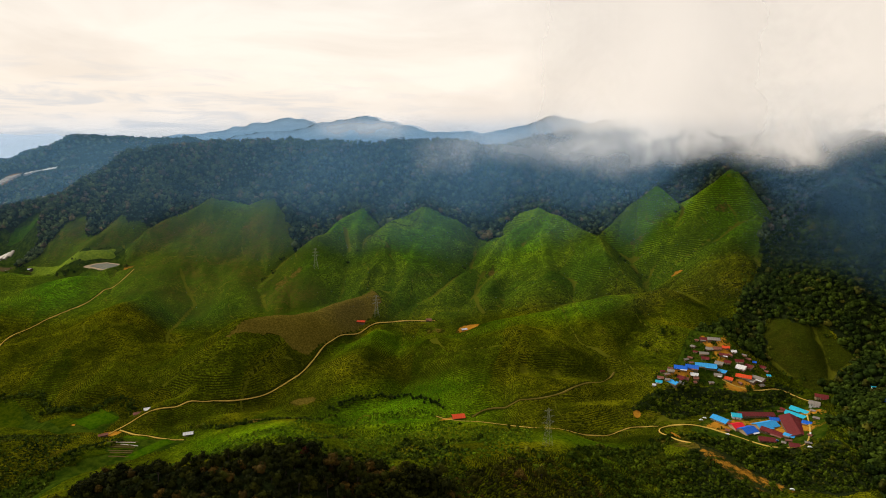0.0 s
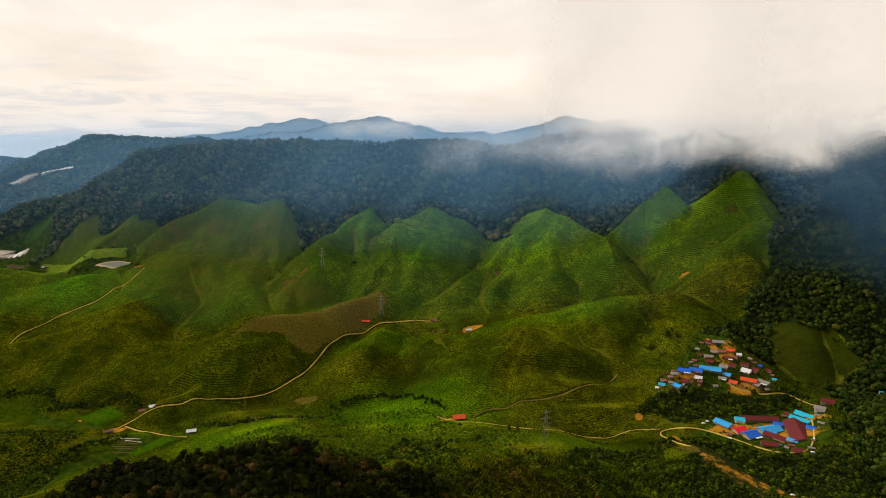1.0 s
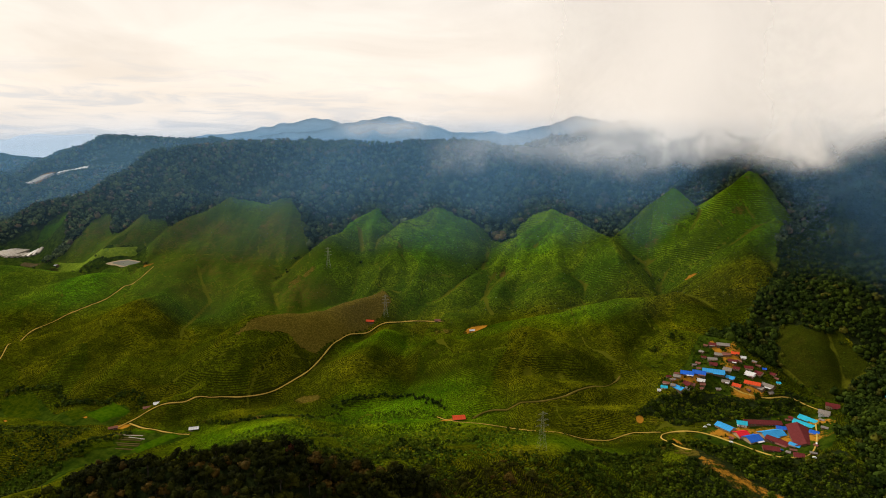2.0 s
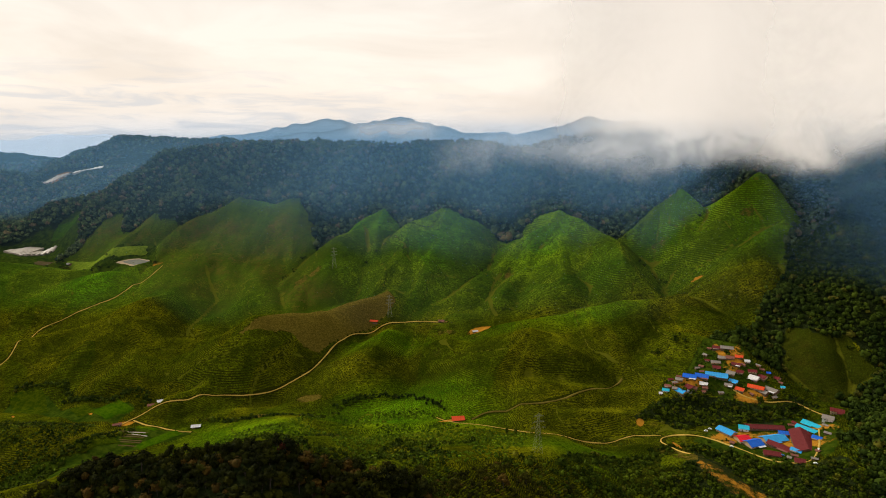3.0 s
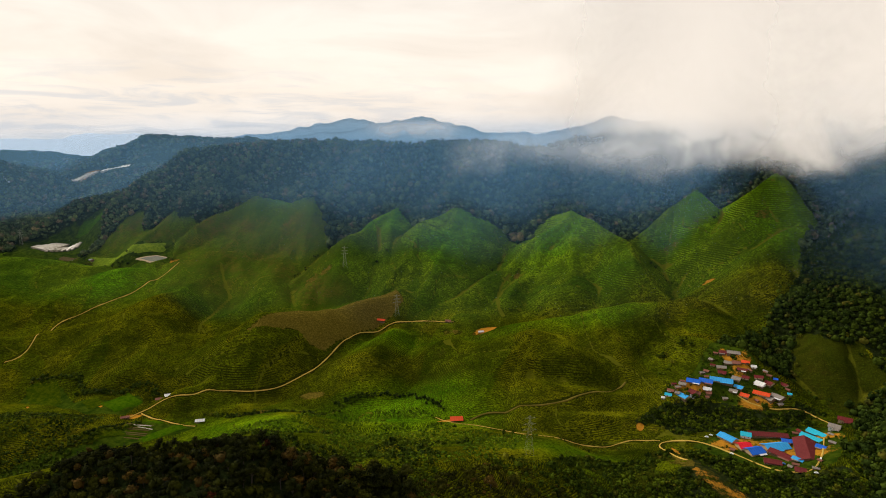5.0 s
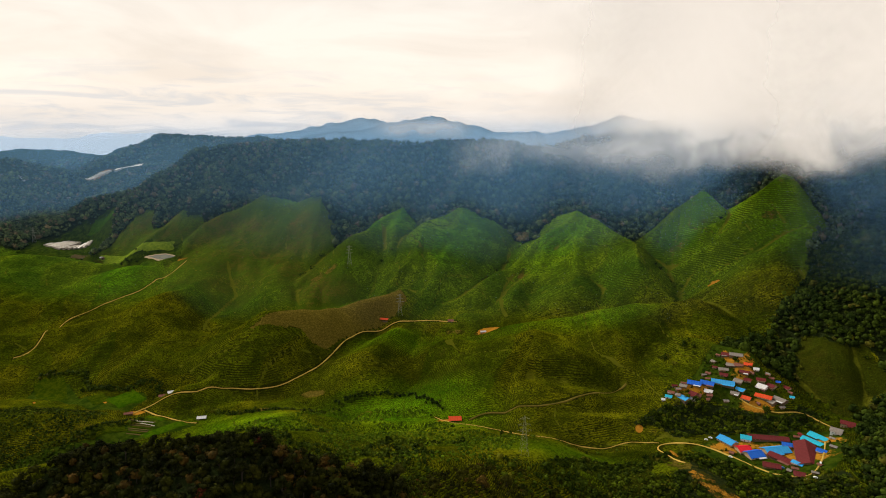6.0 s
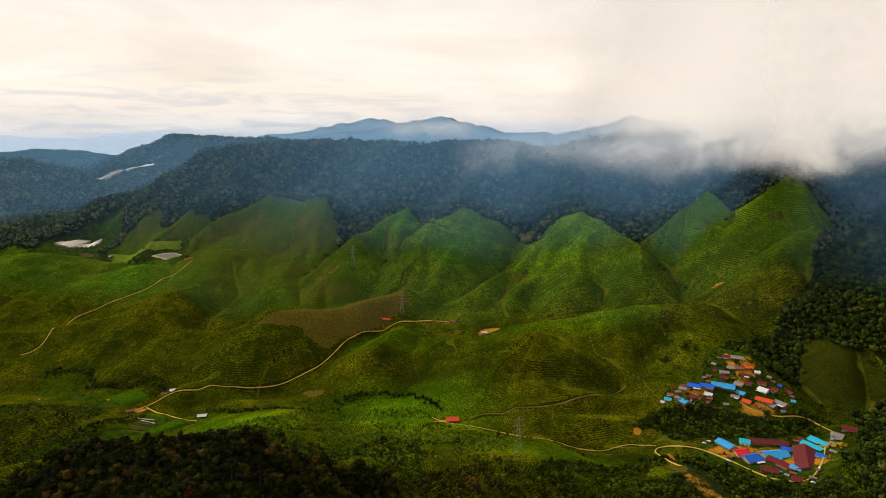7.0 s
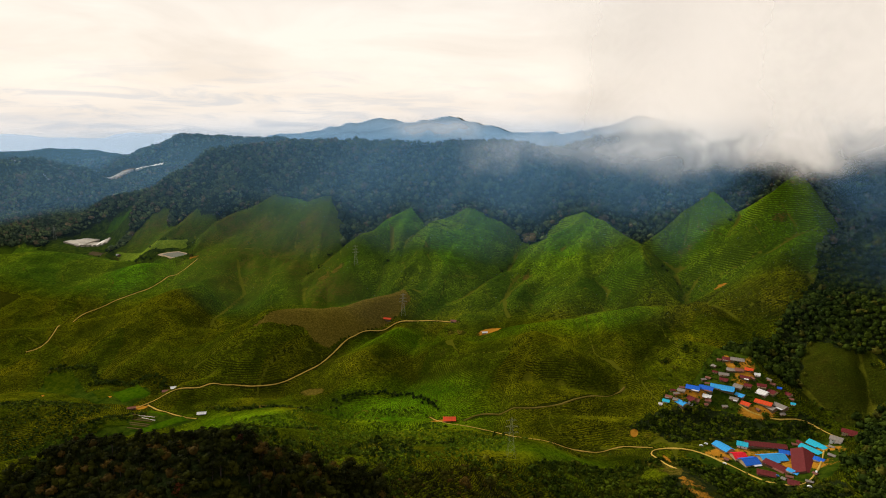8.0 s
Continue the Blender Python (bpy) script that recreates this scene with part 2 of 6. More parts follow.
def mist_material(name, colour, low, high, top, fade, dense, cell, left, soft_side, tear, right=9000):
    """A bank of mist: thin towards its foot, its sides and its top, torn by the wind."""
    mat = material(name)
    k = Nodes(mat)
    split = k.n.new("ShaderNodeSeparateXYZ")
    k.l.new(k.pos, split.inputs[0])
    stretch = k.n.new("ShaderNodeMapping")
    stretch.inputs["Scale"].default_value = (1.0, 1.0, 1.0)
    k.l.new(k.pos, stretch.inputs[0])
    torn = k.math("MULTIPLY", k.math("SUBTRACT", k.noise(cell, 4.5, 0.5, stretch.outputs[0], 0.4), 0.5), tear)
    z = k.math("ADD", split.outputs["Z"], torn)
    a = k.math("MULTIPLY", k.math("MULTIPLY", k.span(k.attr("rise"), 0.95, 1.0, 1.0, 0.0), k.span(k.attr("over"), 0.0, 1.0)), k.span(z, low, high))
    a = k.math("MULTIPLY", a, k.span(k.math("ADD", split.outputs["Z"], k.math("MULTIPLY", torn, 0.5)), top, fade, 1.0, 0.0))
    side = k.math("ADD", split.outputs["X"], k.math("MULTIPLY", torn, 1.5))
    a = k.math("MULTIPLY", a, k.span(side, left, left + soft_side))
    a = k.math("MULTIPLY", a, k.span(side, right - soft_side, right, 1.0, 0.0))
    if tear > 60:
        holes = k.span(k.noise(cell * 2.0, 4.0, 0.5, stretch.outputs[0], 0.6), 0.32, 0.66, 0.5, 1.0)
        a = k.math("MULTIPLY", a, k.math("MAXIMUM", holes, k.span(z, high - 15.0, high + 25.0)))
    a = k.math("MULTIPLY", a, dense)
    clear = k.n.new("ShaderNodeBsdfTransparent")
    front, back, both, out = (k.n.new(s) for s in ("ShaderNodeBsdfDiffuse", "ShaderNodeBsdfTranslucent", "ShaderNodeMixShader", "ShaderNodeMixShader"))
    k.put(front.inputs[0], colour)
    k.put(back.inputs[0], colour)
    both.inputs[0].default_value = 0.75
    if tear > 60:
        # a cloud scatters the light of the bright side of the sky right through itself
        lit = k.n.new("ShaderNodeCombineXYZ")
        lit.inputs[0].default_value, lit.inputs[1].default_value, lit.inputs[2].default_value = 0.64, -0.48, -0.60
        k.l.new(lit.outputs[0], back.inputs["Normal"])
        both.inputs[0].default_value = 0.9
    k.l.new(front.outputs[0], both.inputs[1])
    k.l.new(back.outputs[0], both.inputs[2])
    k.l.new(a, out.inputs[0])
    k.l.new(clear.outputs[0], out.inputs[1])
    k.l.new(both.outputs[0], out.inputs[2])
    k.end(out.outputs[0])
    return mat


def plain(name, colour, rough=0.7, spread=0.25, scale=0.6, metal=0.0, bump=0.02):
    """Paint, earth or sheet metal with worn patches and grime."""
    mat = material(name)
    k = Nodes(mat)
    dark = tuple(c * (1 - spread) for c in colour)
    light = tuple(min(1.0, c * (1 + spread) + 0.01) for c in colour)
    worn = k.mix(k.noise(scale, 5.0, 0.65), dark, light)
    worn = k.mix(k.span(k.noise(scale * 3.1, 4.0, 0.7), 0.55, 0.75, 0.0, 0.45), worn, tuple(c * 0.45 + 0.02 for c in colour))
    k.surface(worn, rough, k.bump(k.noise(scale * 6, 3.0), bump), metal, 0.03 if rough > 0.6 else 0.4)
    return mat


def crop_material(name, dark, light):
    """Low leafy crops, patchy, with furrows of soil."""
    mat = material(name)
    k = Nodes(mat)
    leaf = k.mix(k.span(k.noise(0.16, 5.0, 0.7), 0.32, 0.68), dark, light)
    leaf = k.mix(k.span(k.noise(1.1, 3.0, 0.7), 0.55, 0.72, 0.0, 0.6), leaf, tuple(c * 0.4 for c in dark))
    k.surface(leaf, 0.95, k.bump(k.noise(1.5, 3.0, 0.7), 0.4), spec=0.0)
    return mat


GROUND = ground_material()
TEA = tea_material()
FOREST = leaf_material("forest_leaves", (0.026, 0.050, 0.024), (0.105, 0.140, 0.050), (0.140, 0.100, 0.060), 0.14, 0.25)
BRUSH = leaf_material("scrub_leaves", (0.008, 0.018, 0.001), (0.082, 0.120, 0.006), (0.100, 0.100, 0.008), 0.05, 0.5)
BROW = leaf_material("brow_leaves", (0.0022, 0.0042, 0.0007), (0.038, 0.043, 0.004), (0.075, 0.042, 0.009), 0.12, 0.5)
FLANK = leaf_material("flank_leaves", (0.010, 0.021, 0.003), (0.050, 0.078, 0.008), (0.070, 0.066, 0.010), 0.06, 0.35)
FLUSH = leaf_material("flush_leaves", (0.024, 0.056, 0.002), (0.135, 0.215, 0.006), (0.110, 0.120, 0.008), 0.06, 0.6)
OLIVE = leaf_material("olive_scrub_leaves", (0.010, 0.013, 0.001), (0.062, 0.062, 0.006), (0.085, 0.048, 0.010), 0.10, 0.5)
TURNING = leaf_material("turning_leaves", (0.050, 0.012, 0.006), (0.120, 0.030, 0.014), (0.12, 0.07, 0.02), 0.1, 0.8)
EARTH = plain("earth_road", (0.50, 0.325, 0.060), 0.9, 0.4, 0.10)
BARK = plain("bark", (0.050, 0.040, 0.030), 0.85, 0.4, 2.0)


def sheet_metal(name, colour, rough_at=0.75):
    """Painted corrugated roofing, faded and rust-streaked."""
    mat = material(name)
    k = Nodes(mat)
    own = k.n.new("ShaderNodeObjectInfo").outputs["Random"]
    coord = k.n.new("ShaderNodeTexCoord").outputs["Object"]
    split = k.n.new("ShaderNodeSeparateXYZ")
    k.l.new(coord, split.inputs[0])
    wave = k.math("SINE", k.math("MULTIPLY", split.outputs["X"], 9.0))
    seam = k.span(k.math("ABSOLUTE", k.math("SUBTRACT", k.math("FRACT", k.math("MULTIPLY", split.outputs["X"], 0.33)), 0.5)), 0.44, 0.49)
    tone = k.mix(k.noise(0.35, 5.0, 0.65, coord), tuple(c * 0.72 for c in colour), tuple(min(1.0, c * 1.15 + 0.015) for c in colour))
    tone = k.mix(k.math("MULTIPLY", own, 0.35), tone, tuple(c * 0.6 + 0.03 for c in colour))
    tone = k.mix(k.math("MULTIPLY", seam, 0.5), tone, tuple(c * 0.4 for c in colour))
    tone = k.mix(k.span(k.noise(0.9, 5.0, 0.75, coord), 0.58, 0.74, 0.0, 0.6), tone, (0.16, 0.075, 0.035))
    k.surface(tone, rough_at, k.bump(wave, 0.05), 0.0, 0.06)
    return mat


BLUE = sheet_metal("roof_blue", (0.010, 0.130, 0.640))
SKY = sheet_metal("roof_light_blue", (0.040, 0.360, 0.760))
STONE = plain("stone_footing", (0.13, 0.095, 0.055), 0.9, 0.3, 0.6)
CYAN = sheet_metal("roof_turquoise", (0.020, 0.470, 0.640))
RED = sheet_metal("roof_orange_red", (0.750, 0.075, 0.012))
SCARLET = sheet_metal("roof_scarlet", (0.780, 0.015, 0.030))
MAROON = sheet_metal("roof_maroon", (0.150, 0.014, 0.014))
RUST = sheet_metal("roof_rust", (0.230, 0.085, 0.055))
GREY = sheet_metal("roof_grey", (0.270, 0.230, 0.195))
WHITE = sheet_metal("roof_white", (0.740, 0.720, 0.700))
CREAM = plain("cream_wall", (0.44, 0.31, 0.17), 0.8, 0.2, 0.5)
BOARD = plain("weathered_boards", (0.17, 0.095, 0.05), 0.85, 0.35, 0.9)
LIME = plain("white_wall", (0.72, 0.69, 0.64), 0.8, 0.15, 0.5)
CONCRETE = plain("concrete", (0.36, 0.27, 0.16), 0.85, 0.2, 0.6)
DARK = plain("dark_opening", (0.025, 0.025, 0.028), 0.3, 0.2, 1.0)
STEEL = plain("galvanised_steel", (0.22, 0.22, 0.15), 0.7, 0.2, 1.5, 0.0)
POLY = plain("greenhouse_film", (0.36, 0.30, 0.225), 0.5, 0.15, 0.15)
WATER = plain("pond_water", (0.20, 0.19, 0.18), 0.15, 0.2, 0.05, 0.0, 0.01)
RUBBER = plain("rubber", (0.02, 0.02, 0.02), 0.8, 0.2, 3.0)
TAN_FILM = plain("dusty_film", (0.46, 0.40, 0.31), 0.5, 0.2, 0.08)
GLASS = plain("car_glass", (0.03, 0.035, 0.04), 0.1, 0.1, 2.0)
CAR_WHITE = plain("car_white", (0.78, 0.78, 0.77), 0.3, 0.05, 1.0)
CAR_DARK = plain("car_dark", (0.03, 0.035, 0.045), 0.3, 0.1, 1.0)
CAR_BLUE = plain("car_blue", (0.05, 0.16, 0.40), 0.3, 0.1, 1.0)


# ---- the lie of the land: a valley floor, the slope behind it, and ridges laid over both ----
RIDGES = []


def ridge(spine, slope, crest=6.0, wild=1.0):
    """A spur with its crest along the spine (x, y, height) and even flanks."""
    RIDGES.append((spine, slope, crest, wild))


# forest ridge behind the tea slopes
ridge([(640, 1480, 388), (500, 1570, 398), (396, 1602, 401), (300, 1590, 378), (200, 1580, 350)], 0.74, 20, 2.0)
ridge([(196, 1591, 334), (22, 1559, 358), (-208, 1598, 350), (-455, 1720, 353), (-665, 1790, 348)], 0.92, 22, 2.0)
ridge([(-665, 1790, 346), (-823, 1686, 331), (-915, 1660, 269), (-983, 1639, 224), (-1133, 1597, 189), (-1232, 1513, 147)], 0.76, 20, 2.0)
ridge([(-700, 1480, 205), (-720, 1492, 231), (-729, 1594, 299)], 0.74, 12, 1.5)
ridge([(-188, 1614, 341), (-240, 1537, 275), (-289, 1461, 230)], 0.82, 10, 1.5)
ridge([(60, 1590, 340), (40, 1483, 278), (30, 1433, 245)], 0.80, 10, 1.5)
# wooded flank that closes the valley on the other side
ridge([(640, 1480, 388), (805, 1333, 387), (902, 1102, 358), (870, 890, 285)], 0.86, 20, 2.0)
ridge([(870, 890, 280), (780, 760, 205), (690, 660, 140), (600, 560, 90)], 0.70, 20, 2.0)
ridge([(690, 660, 140), (559, 651, 88), (470, 640, 62), (425, 600, 44)], 0.39, 15, 1.0)
ridge([(837, 1282, 353), (671, 1046, 255), (575, 1010, 175), (513, 874, 102)], 0.78, 12, 1.5)
# tea spurs, one after another along the slope
ridge([(-542, 1453, 227), (-580, 1358, 147), (-530, 1300, 122), (-505, 1174, 78), (-490, 1090, 58)], 0.38, 40)
ridge([(-407, 1432, 231), (-400, 1385, 166), (-417, 1281, 120), (-379, 1139, 81)], 0.71, 40)
ridge([(-523, 1444, 219), (-444, 1434, 207), (-399, 1441, 235)], 0.74, 14)
ridge([(-539, 1448, 231), (-599, 1408, 198), (-640, 1345, 172), (-671, 1294, 143), (-692, 1240, 112)], 0.82, 6)
ridge([(-178, 1386, 214), (-224, 1355, 188), (-259, 1259, 169), (-267, 1197, 125), (-300, 1150, 92)], 0.81, 6)
ridge([(-262, 1262, 168), (-317, 1230, 121), (-335, 1195, 98)], 0.86, 4)
ridge([(-175, 1381, 213), (-181, 1269, 147), (-172, 1160, 94)], 0.77, 8)
ridge([(-22, 1359, 228), (-102, 1299, 197), (-129, 1221, 146), (-168, 1130, 90)], 0.75, 4)
ridge([(-21, 1370, 212), (-34, 1301, 178), (-71, 1214, 136), (-85, 1125, 92)], 0.62, 8)
ridge([(204, 1325, 222), (143, 1264, 184), (81, 1189, 128), (9, 1130, 97), (-49, 1085, 67)], 0.81, 4)
ridge([(202, 1318, 216), (153, 1234, 167), (136, 1172, 131), (89, 1110, 98), (70, 1064, 65)], 0.81, 9)
ridge([(209, 1329, 219), (216, 1229, 181), (201, 1130, 133), (175, 1060, 84)], 0.62, 9)
ridge([(204, 1325, 223), (239, 1270, 210), (297, 1184, 183), (302, 1103, 158), (350, 1060, 116)], 0.85, 4)
ridge([(154, 1345, 210), (205, 1333, 222), (225, 1300, 210)], 0.74, 12)
ridge([(446, 1264, 273), (404, 1279, 238), (362, 1267, 204), (306, 1250, 164)], 0.99, 6)
ridge([(571, 1221, 312), (528, 1205, 281), (486, 1190, 232), (441, 1174, 193), (370, 1155, 146)], 0.95, 4)
ridge([(581, 1228, 309), (580, 1129, 236), (512, 1085, 202), (466, 1085, 167), (430, 1077, 142), (357, 1040, 104)], 0.76, 4)
# low swells in front
ridge([(400, 1035, 116), (379, 1000, 129), (290, 1004, 112), (231, 1000, 102), (176, 990, 90), (117, 987, 85), (76, 975, 63)], 0.44, 6)
ridge([(292, 1001, 114), (342, 932, 91), (406, 850, 96), (371, 822, 72), (313, 815, 62)], 0.59, 7)
ridge([(-8, 951, 58), (50, 916, 60), (116, 912, 93), (175, 882, 74), (210, 866, 62), (240, 845, 54)], 0.43, 5)
ridge([(165, 886, 81), (120, 832, 48)], 0.50, 5)
ridge([(345, 816, 36), (240, 759, 38), (128, 762, 25)], 0.43, 7)
ridge([(-102, 982, 58), (-126, 896, 56), (-63, 838, 12)], 0.55, 7)
ridge([(-128, 1108, 96), (-219, 1031, 79), (-334, 947, 91), (-346, 864, 36), (-380, 815, 18)], 0.68, 9)
ridge([(-562, 1150, 84), (-559, 1034, 87), (-540, 960, 44), (-502, 881, 32), (-471, 831, 9)], 0.45, 6)
ridge([(-563, 1049, 69), (-650, 990, 49), (-760, 930, 36), (-900, 900, 30)], 0.38, 5)
ridge([(-731, 1175, 93), (-800, 1110, 61), (-900, 1040, 56)], 0.42, 7)
ridge([(-723, 1183, 106), (-650, 1144, 76), (-563, 1120, 62)], 0.30, 5)
ridge([(-853, 1244, 90), (-1006, 1194, 113), (-1200, 1120, 110)], 0.30, 20)
ridge([(-855, 1488, 173), (-902, 1447, 146), (-930, 1401, 105), (-960, 1370, 96)], 0.80, 8)
ridge([(-739, 1425, 190), (-768, 1377, 153), (-792, 1333, 122)], 0.84, 8)
ridge([(-401, 1442, 221), (-352, 1406, 186), (-322, 1372, 162)], 0.72, 10)
# the near side: wooded brow, tea below it
ridge([(-420, 330, 90), (-330, 420, 94), (-275, 458, 107), (-222, 458, 114), (-142, 462, 125), (-71, 455, 95), (-19, 500, 78)], 0.49, 14, 1.5)
ridge([(-39, 533, 77), (47, 580, 69), (112, 606, 58), (201, 600, 35), (285, 603, 47)], 0.36, 14)
ridge([(-107, 733, 15), (-45, 745, 16), (10, 735, 16)], 0.40, 12)
ridge([(-190, 640, 48), (-202, 701, 29)], 0.34, 14)
ridge([(-640, 636, 31), (-505, 662, 25), (-429, 690, 6)], 0.36, 14)
# hills further up the valley, and the far range
ridge([(-2300, 1850, 300), (-1803, 1900, 272), (-1691, 1930, 282), (-1606, 1960, 256), (-1533, 1980, 238), (-1430, 1930, 190)], 0.50, 20, 1.5)
ridge([(-1691, 1930, 276), (-1560, 1800, 200), (-1480, 1700, 140)], 0.50, 20, 2.0)
ridge([(-900, 2300, 352), (-1132, 2350, 349), (-1376, 2400, 361), (-1537, 2380, 310), (-1665, 2400, 260), (-2100, 2500, 250)], 0.46, 25, 2.5)
ridge([(-1150, 2060, 268), (-1237, 2090, 262), (-1310, 2115, 250), (-1428, 2140, 236), (-1490, 2120, 217)], 0.40, 20, 1.5)
FAR = 4.0
ridge([(-1526, 3400, 345), (-1359, 3400, 356), (-1062, 3400, 400), (-948, 3400, 431), (-835, 3400, 443), (-640, 3300, 400)], 0.40, 60, FAR)
ridge([(-900, 3000, 370), (-616, 3000, 405), (-378, 2900, 448), (-246, 2900, 427), (-37, 2900, 376), (200, 2900, 360)], 0.40, 60, FAR)
ridge([(211, 2700, 366), (466, 2700, 436), (564, 2600, 416), (750, 2500, 400)], 0.42, 60, FAR)
ridge([(-2600, 2750, 270), (-2440, 2800, 290), (-2230, 2800, 283), (-1980, 2800, 270)], 0.35, 60, FAR)


# gullies worn between the spurs: line in the plan, depth, half width
GULLIES = [([(-1200, 1510), (-1080, 1490), (-1000, 1440)], 26, 55), ([(-523, 1225), (-467, 1133), (-486, 1049), (-474, 1010)], 17, 30), ([(120, 842), (180, 836), (240, 836)], 16, 20), ([(-310, 1415), (-262, 1405)], 14, 24),
           ([(235, 735), (190, 705)], 11, 30), ([(-400, 845), (-330, 835), (-260, 830)], 11, 24), ([(120, 1330), (140, 1295)], 15, 22), ([(330, 950), (292, 905)], 10, 22),
           ([(-150, 1040), (-140, 1000)], 9, 20)]


def gullies(x, y):
    worn = np.zeros(x.shape)
    for line, depth, wide in GULLIES:
        near = np.full(x.shape, 1e9)
        for (ax, ay), (bx, by) in zip(line, line[1:]):
            k = np.clip(((x - ax) * (bx - ax) + (y - ay) * (by - ay)) / ((bx - ax) ** 2 + (by - ay) ** 2), 0, 1)
            near = np.minimum(near, (x - ax - k * (bx - ax)) ** 2 + (y - ay - k * (by - ay)) ** 2)
        worn = worn + depth * np.exp(-near / (wide * wide))
    return worn


def base_height(x, y):
    floor = 13 + 0.055 * x + 2.5e-5 * x * x * np.exp(-np.abs(x) / 900)
    floor = np.where(x < -900, np.maximum(floor, -25), np.minimum(floor, 70))
    axis = 745 + 85 / (1 + np.exp((x + 540) / 45)) - 60 / (1 + np.exp(-(x - 190) / 50))
    up = np.interp(y - axis, [0, 80, 160, 250, 360, 450, 520, 620, 760, 1000, 1300, 2200, 4000],
                   [-3, 2, 12, 34, 58, 74, 86, 125, 160, 140, 110, 130, 190])
    back = np.interp(axis - y, [0, 120, 400, 900], [0, 3, 40, 60])
    return floor + up + back


def lie(x, y):
    """The land without its small relief."""
    x, y = np.asarray(x, float), np.asarray(y, float)
    wx = x + 9 * np.sin(y / 61 + 1.3) * np.sin(x / 83) + 4 * np.sin(y / 23 + x / 31)
    wy = y + 9 * np.sin(x / 57 + 0.4) * np.sin(y / 74) + 4 * np.sin(x / 27 - y / 35)
    soft = 2.5
    total = np.exp(np.clip((base_height(x, y) - 200) / soft, -160, 160))
    for spine, slope, crest, wild in RIDGES:
        best = np.full(x.shape, -1e3)
        px, py = (x + (wx - x) * wild, y + (wy - y) * wild)
        for (ax, ay, az), (bx, by, bz) in zip(spine, spine[1:]):
            run = (bx - ax) ** 2 + (by - ay) ** 2
            k = np.clip(((px - ax) * (bx - ax) + (py - ay) * (by - ay)) / run, 0, 1)
            d = np.sqrt((px - ax - k * (bx - ax)) ** 2 + (py - ay - k * (by - ay)) ** 2 + crest * crest) - crest
            best = np.maximum(best, az + k * (bz - az) - slope * d)
        total = total + np.exp(np.clip((best - 200) / soft, -160, 160))
    return 200 + soft * np.log(total) - gullies(x, y)


def hashed(ix, iy, seed):
    v = np.sin(ix * 127.1 + iy * 311.7 + seed * 74.7) * 43758.5453
    return v - np.floor(v)


def rough(x, y, size, seed=0):
    """Smooth value noise, 0 to 1."""
    u, v = x / size, y / size
    i, j = np.floor(u), np.floor(v)
    a, b = u - i, v - j
    a, b = a * a * (3 - 2 * a), b * b * (3 - 2 * b)
    return (hashed(i, j, seed) * (1 - a) + hashed(i + 1, j, seed) * a) * (1 - b) + (hashed(i, j + 1, seed) * (1 - a) + hashed(i + 1, j + 1, seed) * a) * b


def fbm(x, y, size, seed=0):
    return sum(rough(x, y, size / 2 ** n, seed + n) / 2 ** (n + 1) for n in range(4))


def height(x, y):
    """Height of the ground at x, y (arrays)."""
    x, y = np.asarray(x, float), np.asarray(y, float)
    ribs = 1 - np.abs(2 * rough(x + 0.3 * y, y * 0.45, 46, 31) - 1) ** 0.8
    shallow = np.clip((y - 840) / 200, 0.12, 1)
    z = lie(x, y) + shallow * ((ribs - 0.45) * 2.4 + (fbm(x, y, 60, 3) - 0.47) * 7)
    # levelled ground: the pond, the greenhouses, the plots by the stream
    for cx, cy, reach, level in ((-715, 1278, 36, 104), (-385, 712, 34, -3), (-500, 780, 40, -3)):
        k = np.clip(1.7 - np.hypot(x - cx, y - cy) / reach, 0, 1)
        z = z + (level - z) * k * k * (3 - 2 * k)
    return z


def far_relief(x, y):
    """Broken relief of the far ranges."""
    return (fbm(x, y, 160, 5) - 0.47) * 45 + (rough(x, y, 17, 6) - 0.5) * 7


def drains(x, y):
    """Gullies (above 0) and crests (below 0) of the land."""
    c = (lie(x + 9, y) + lie(x - 9, y) + lie(x, y + 9) + lie(x, y - 9)) / 4 - lie(x, y)
    return np.clip(c / 2.2, -1, 1)


# grassy drains at the foot of the spurs
DRAINS = [[(-540, 1242), (-521, 1208), (-477, 1148), (-483, 1094), (-481, 1036), (-475, 1012)], [(81, 1171), (67, 1147), (59, 1115), (64, 1076), (73, 1056)]]


def footpaths(x, y):
    """1 on the winding paths that part the tea fields."""
    def first(u, v):
        return rough(u + 25 * rough(u, v, 40, 92), v, 95, 91) - 0.5

    def second(u, v):
        return rough(u, v * 0.6 + 20 * rough(u, v, 35, 94), 120, 93) - 0.45

    worn = np.zeros(x.shape)
    for field in (first, second):
        here = field(x, y)
        steep = np.hypot(field(x + 2, y) - here, field(x, y + 2) - here) / 2
        worn = np.maximum(worn, np.clip(1.4 - np.abs(here) / (np.maximum(steep, 0.0025) * 1.1), 0, 1))
    for line in DRAINS:
        for (ax, ay), (bx, by) in zip(line, line[1:]):
            k = np.clip(((x - ax) * (bx - ax) + (y - ay) * (by - ay)) / ((bx - ax) ** 2 + (by - ay) ** 2), 0, 1)
            d = np.hypot(x - ax - k * (bx - ax), y - ay - k * (by - ay)) * (0.7 + 0.6 * rough(x, y, 12, 95))
            worn = np.maximum(worn, np.clip(1.5 - d / 3.0, 0, 1))
    return worn


def fields(x, y):
    """A tone of its own for each field of tea."""
    k = np.floor(4 * rough(x + 25 * rough(x, y, 40, 92), y, 95, 91)) + 5 * np.floor(4 * rough(x, y * 0.6 + 20 * rough(x, y, 35, 94), 120, 93))
    return hashed(k, k * 0.5, 13)


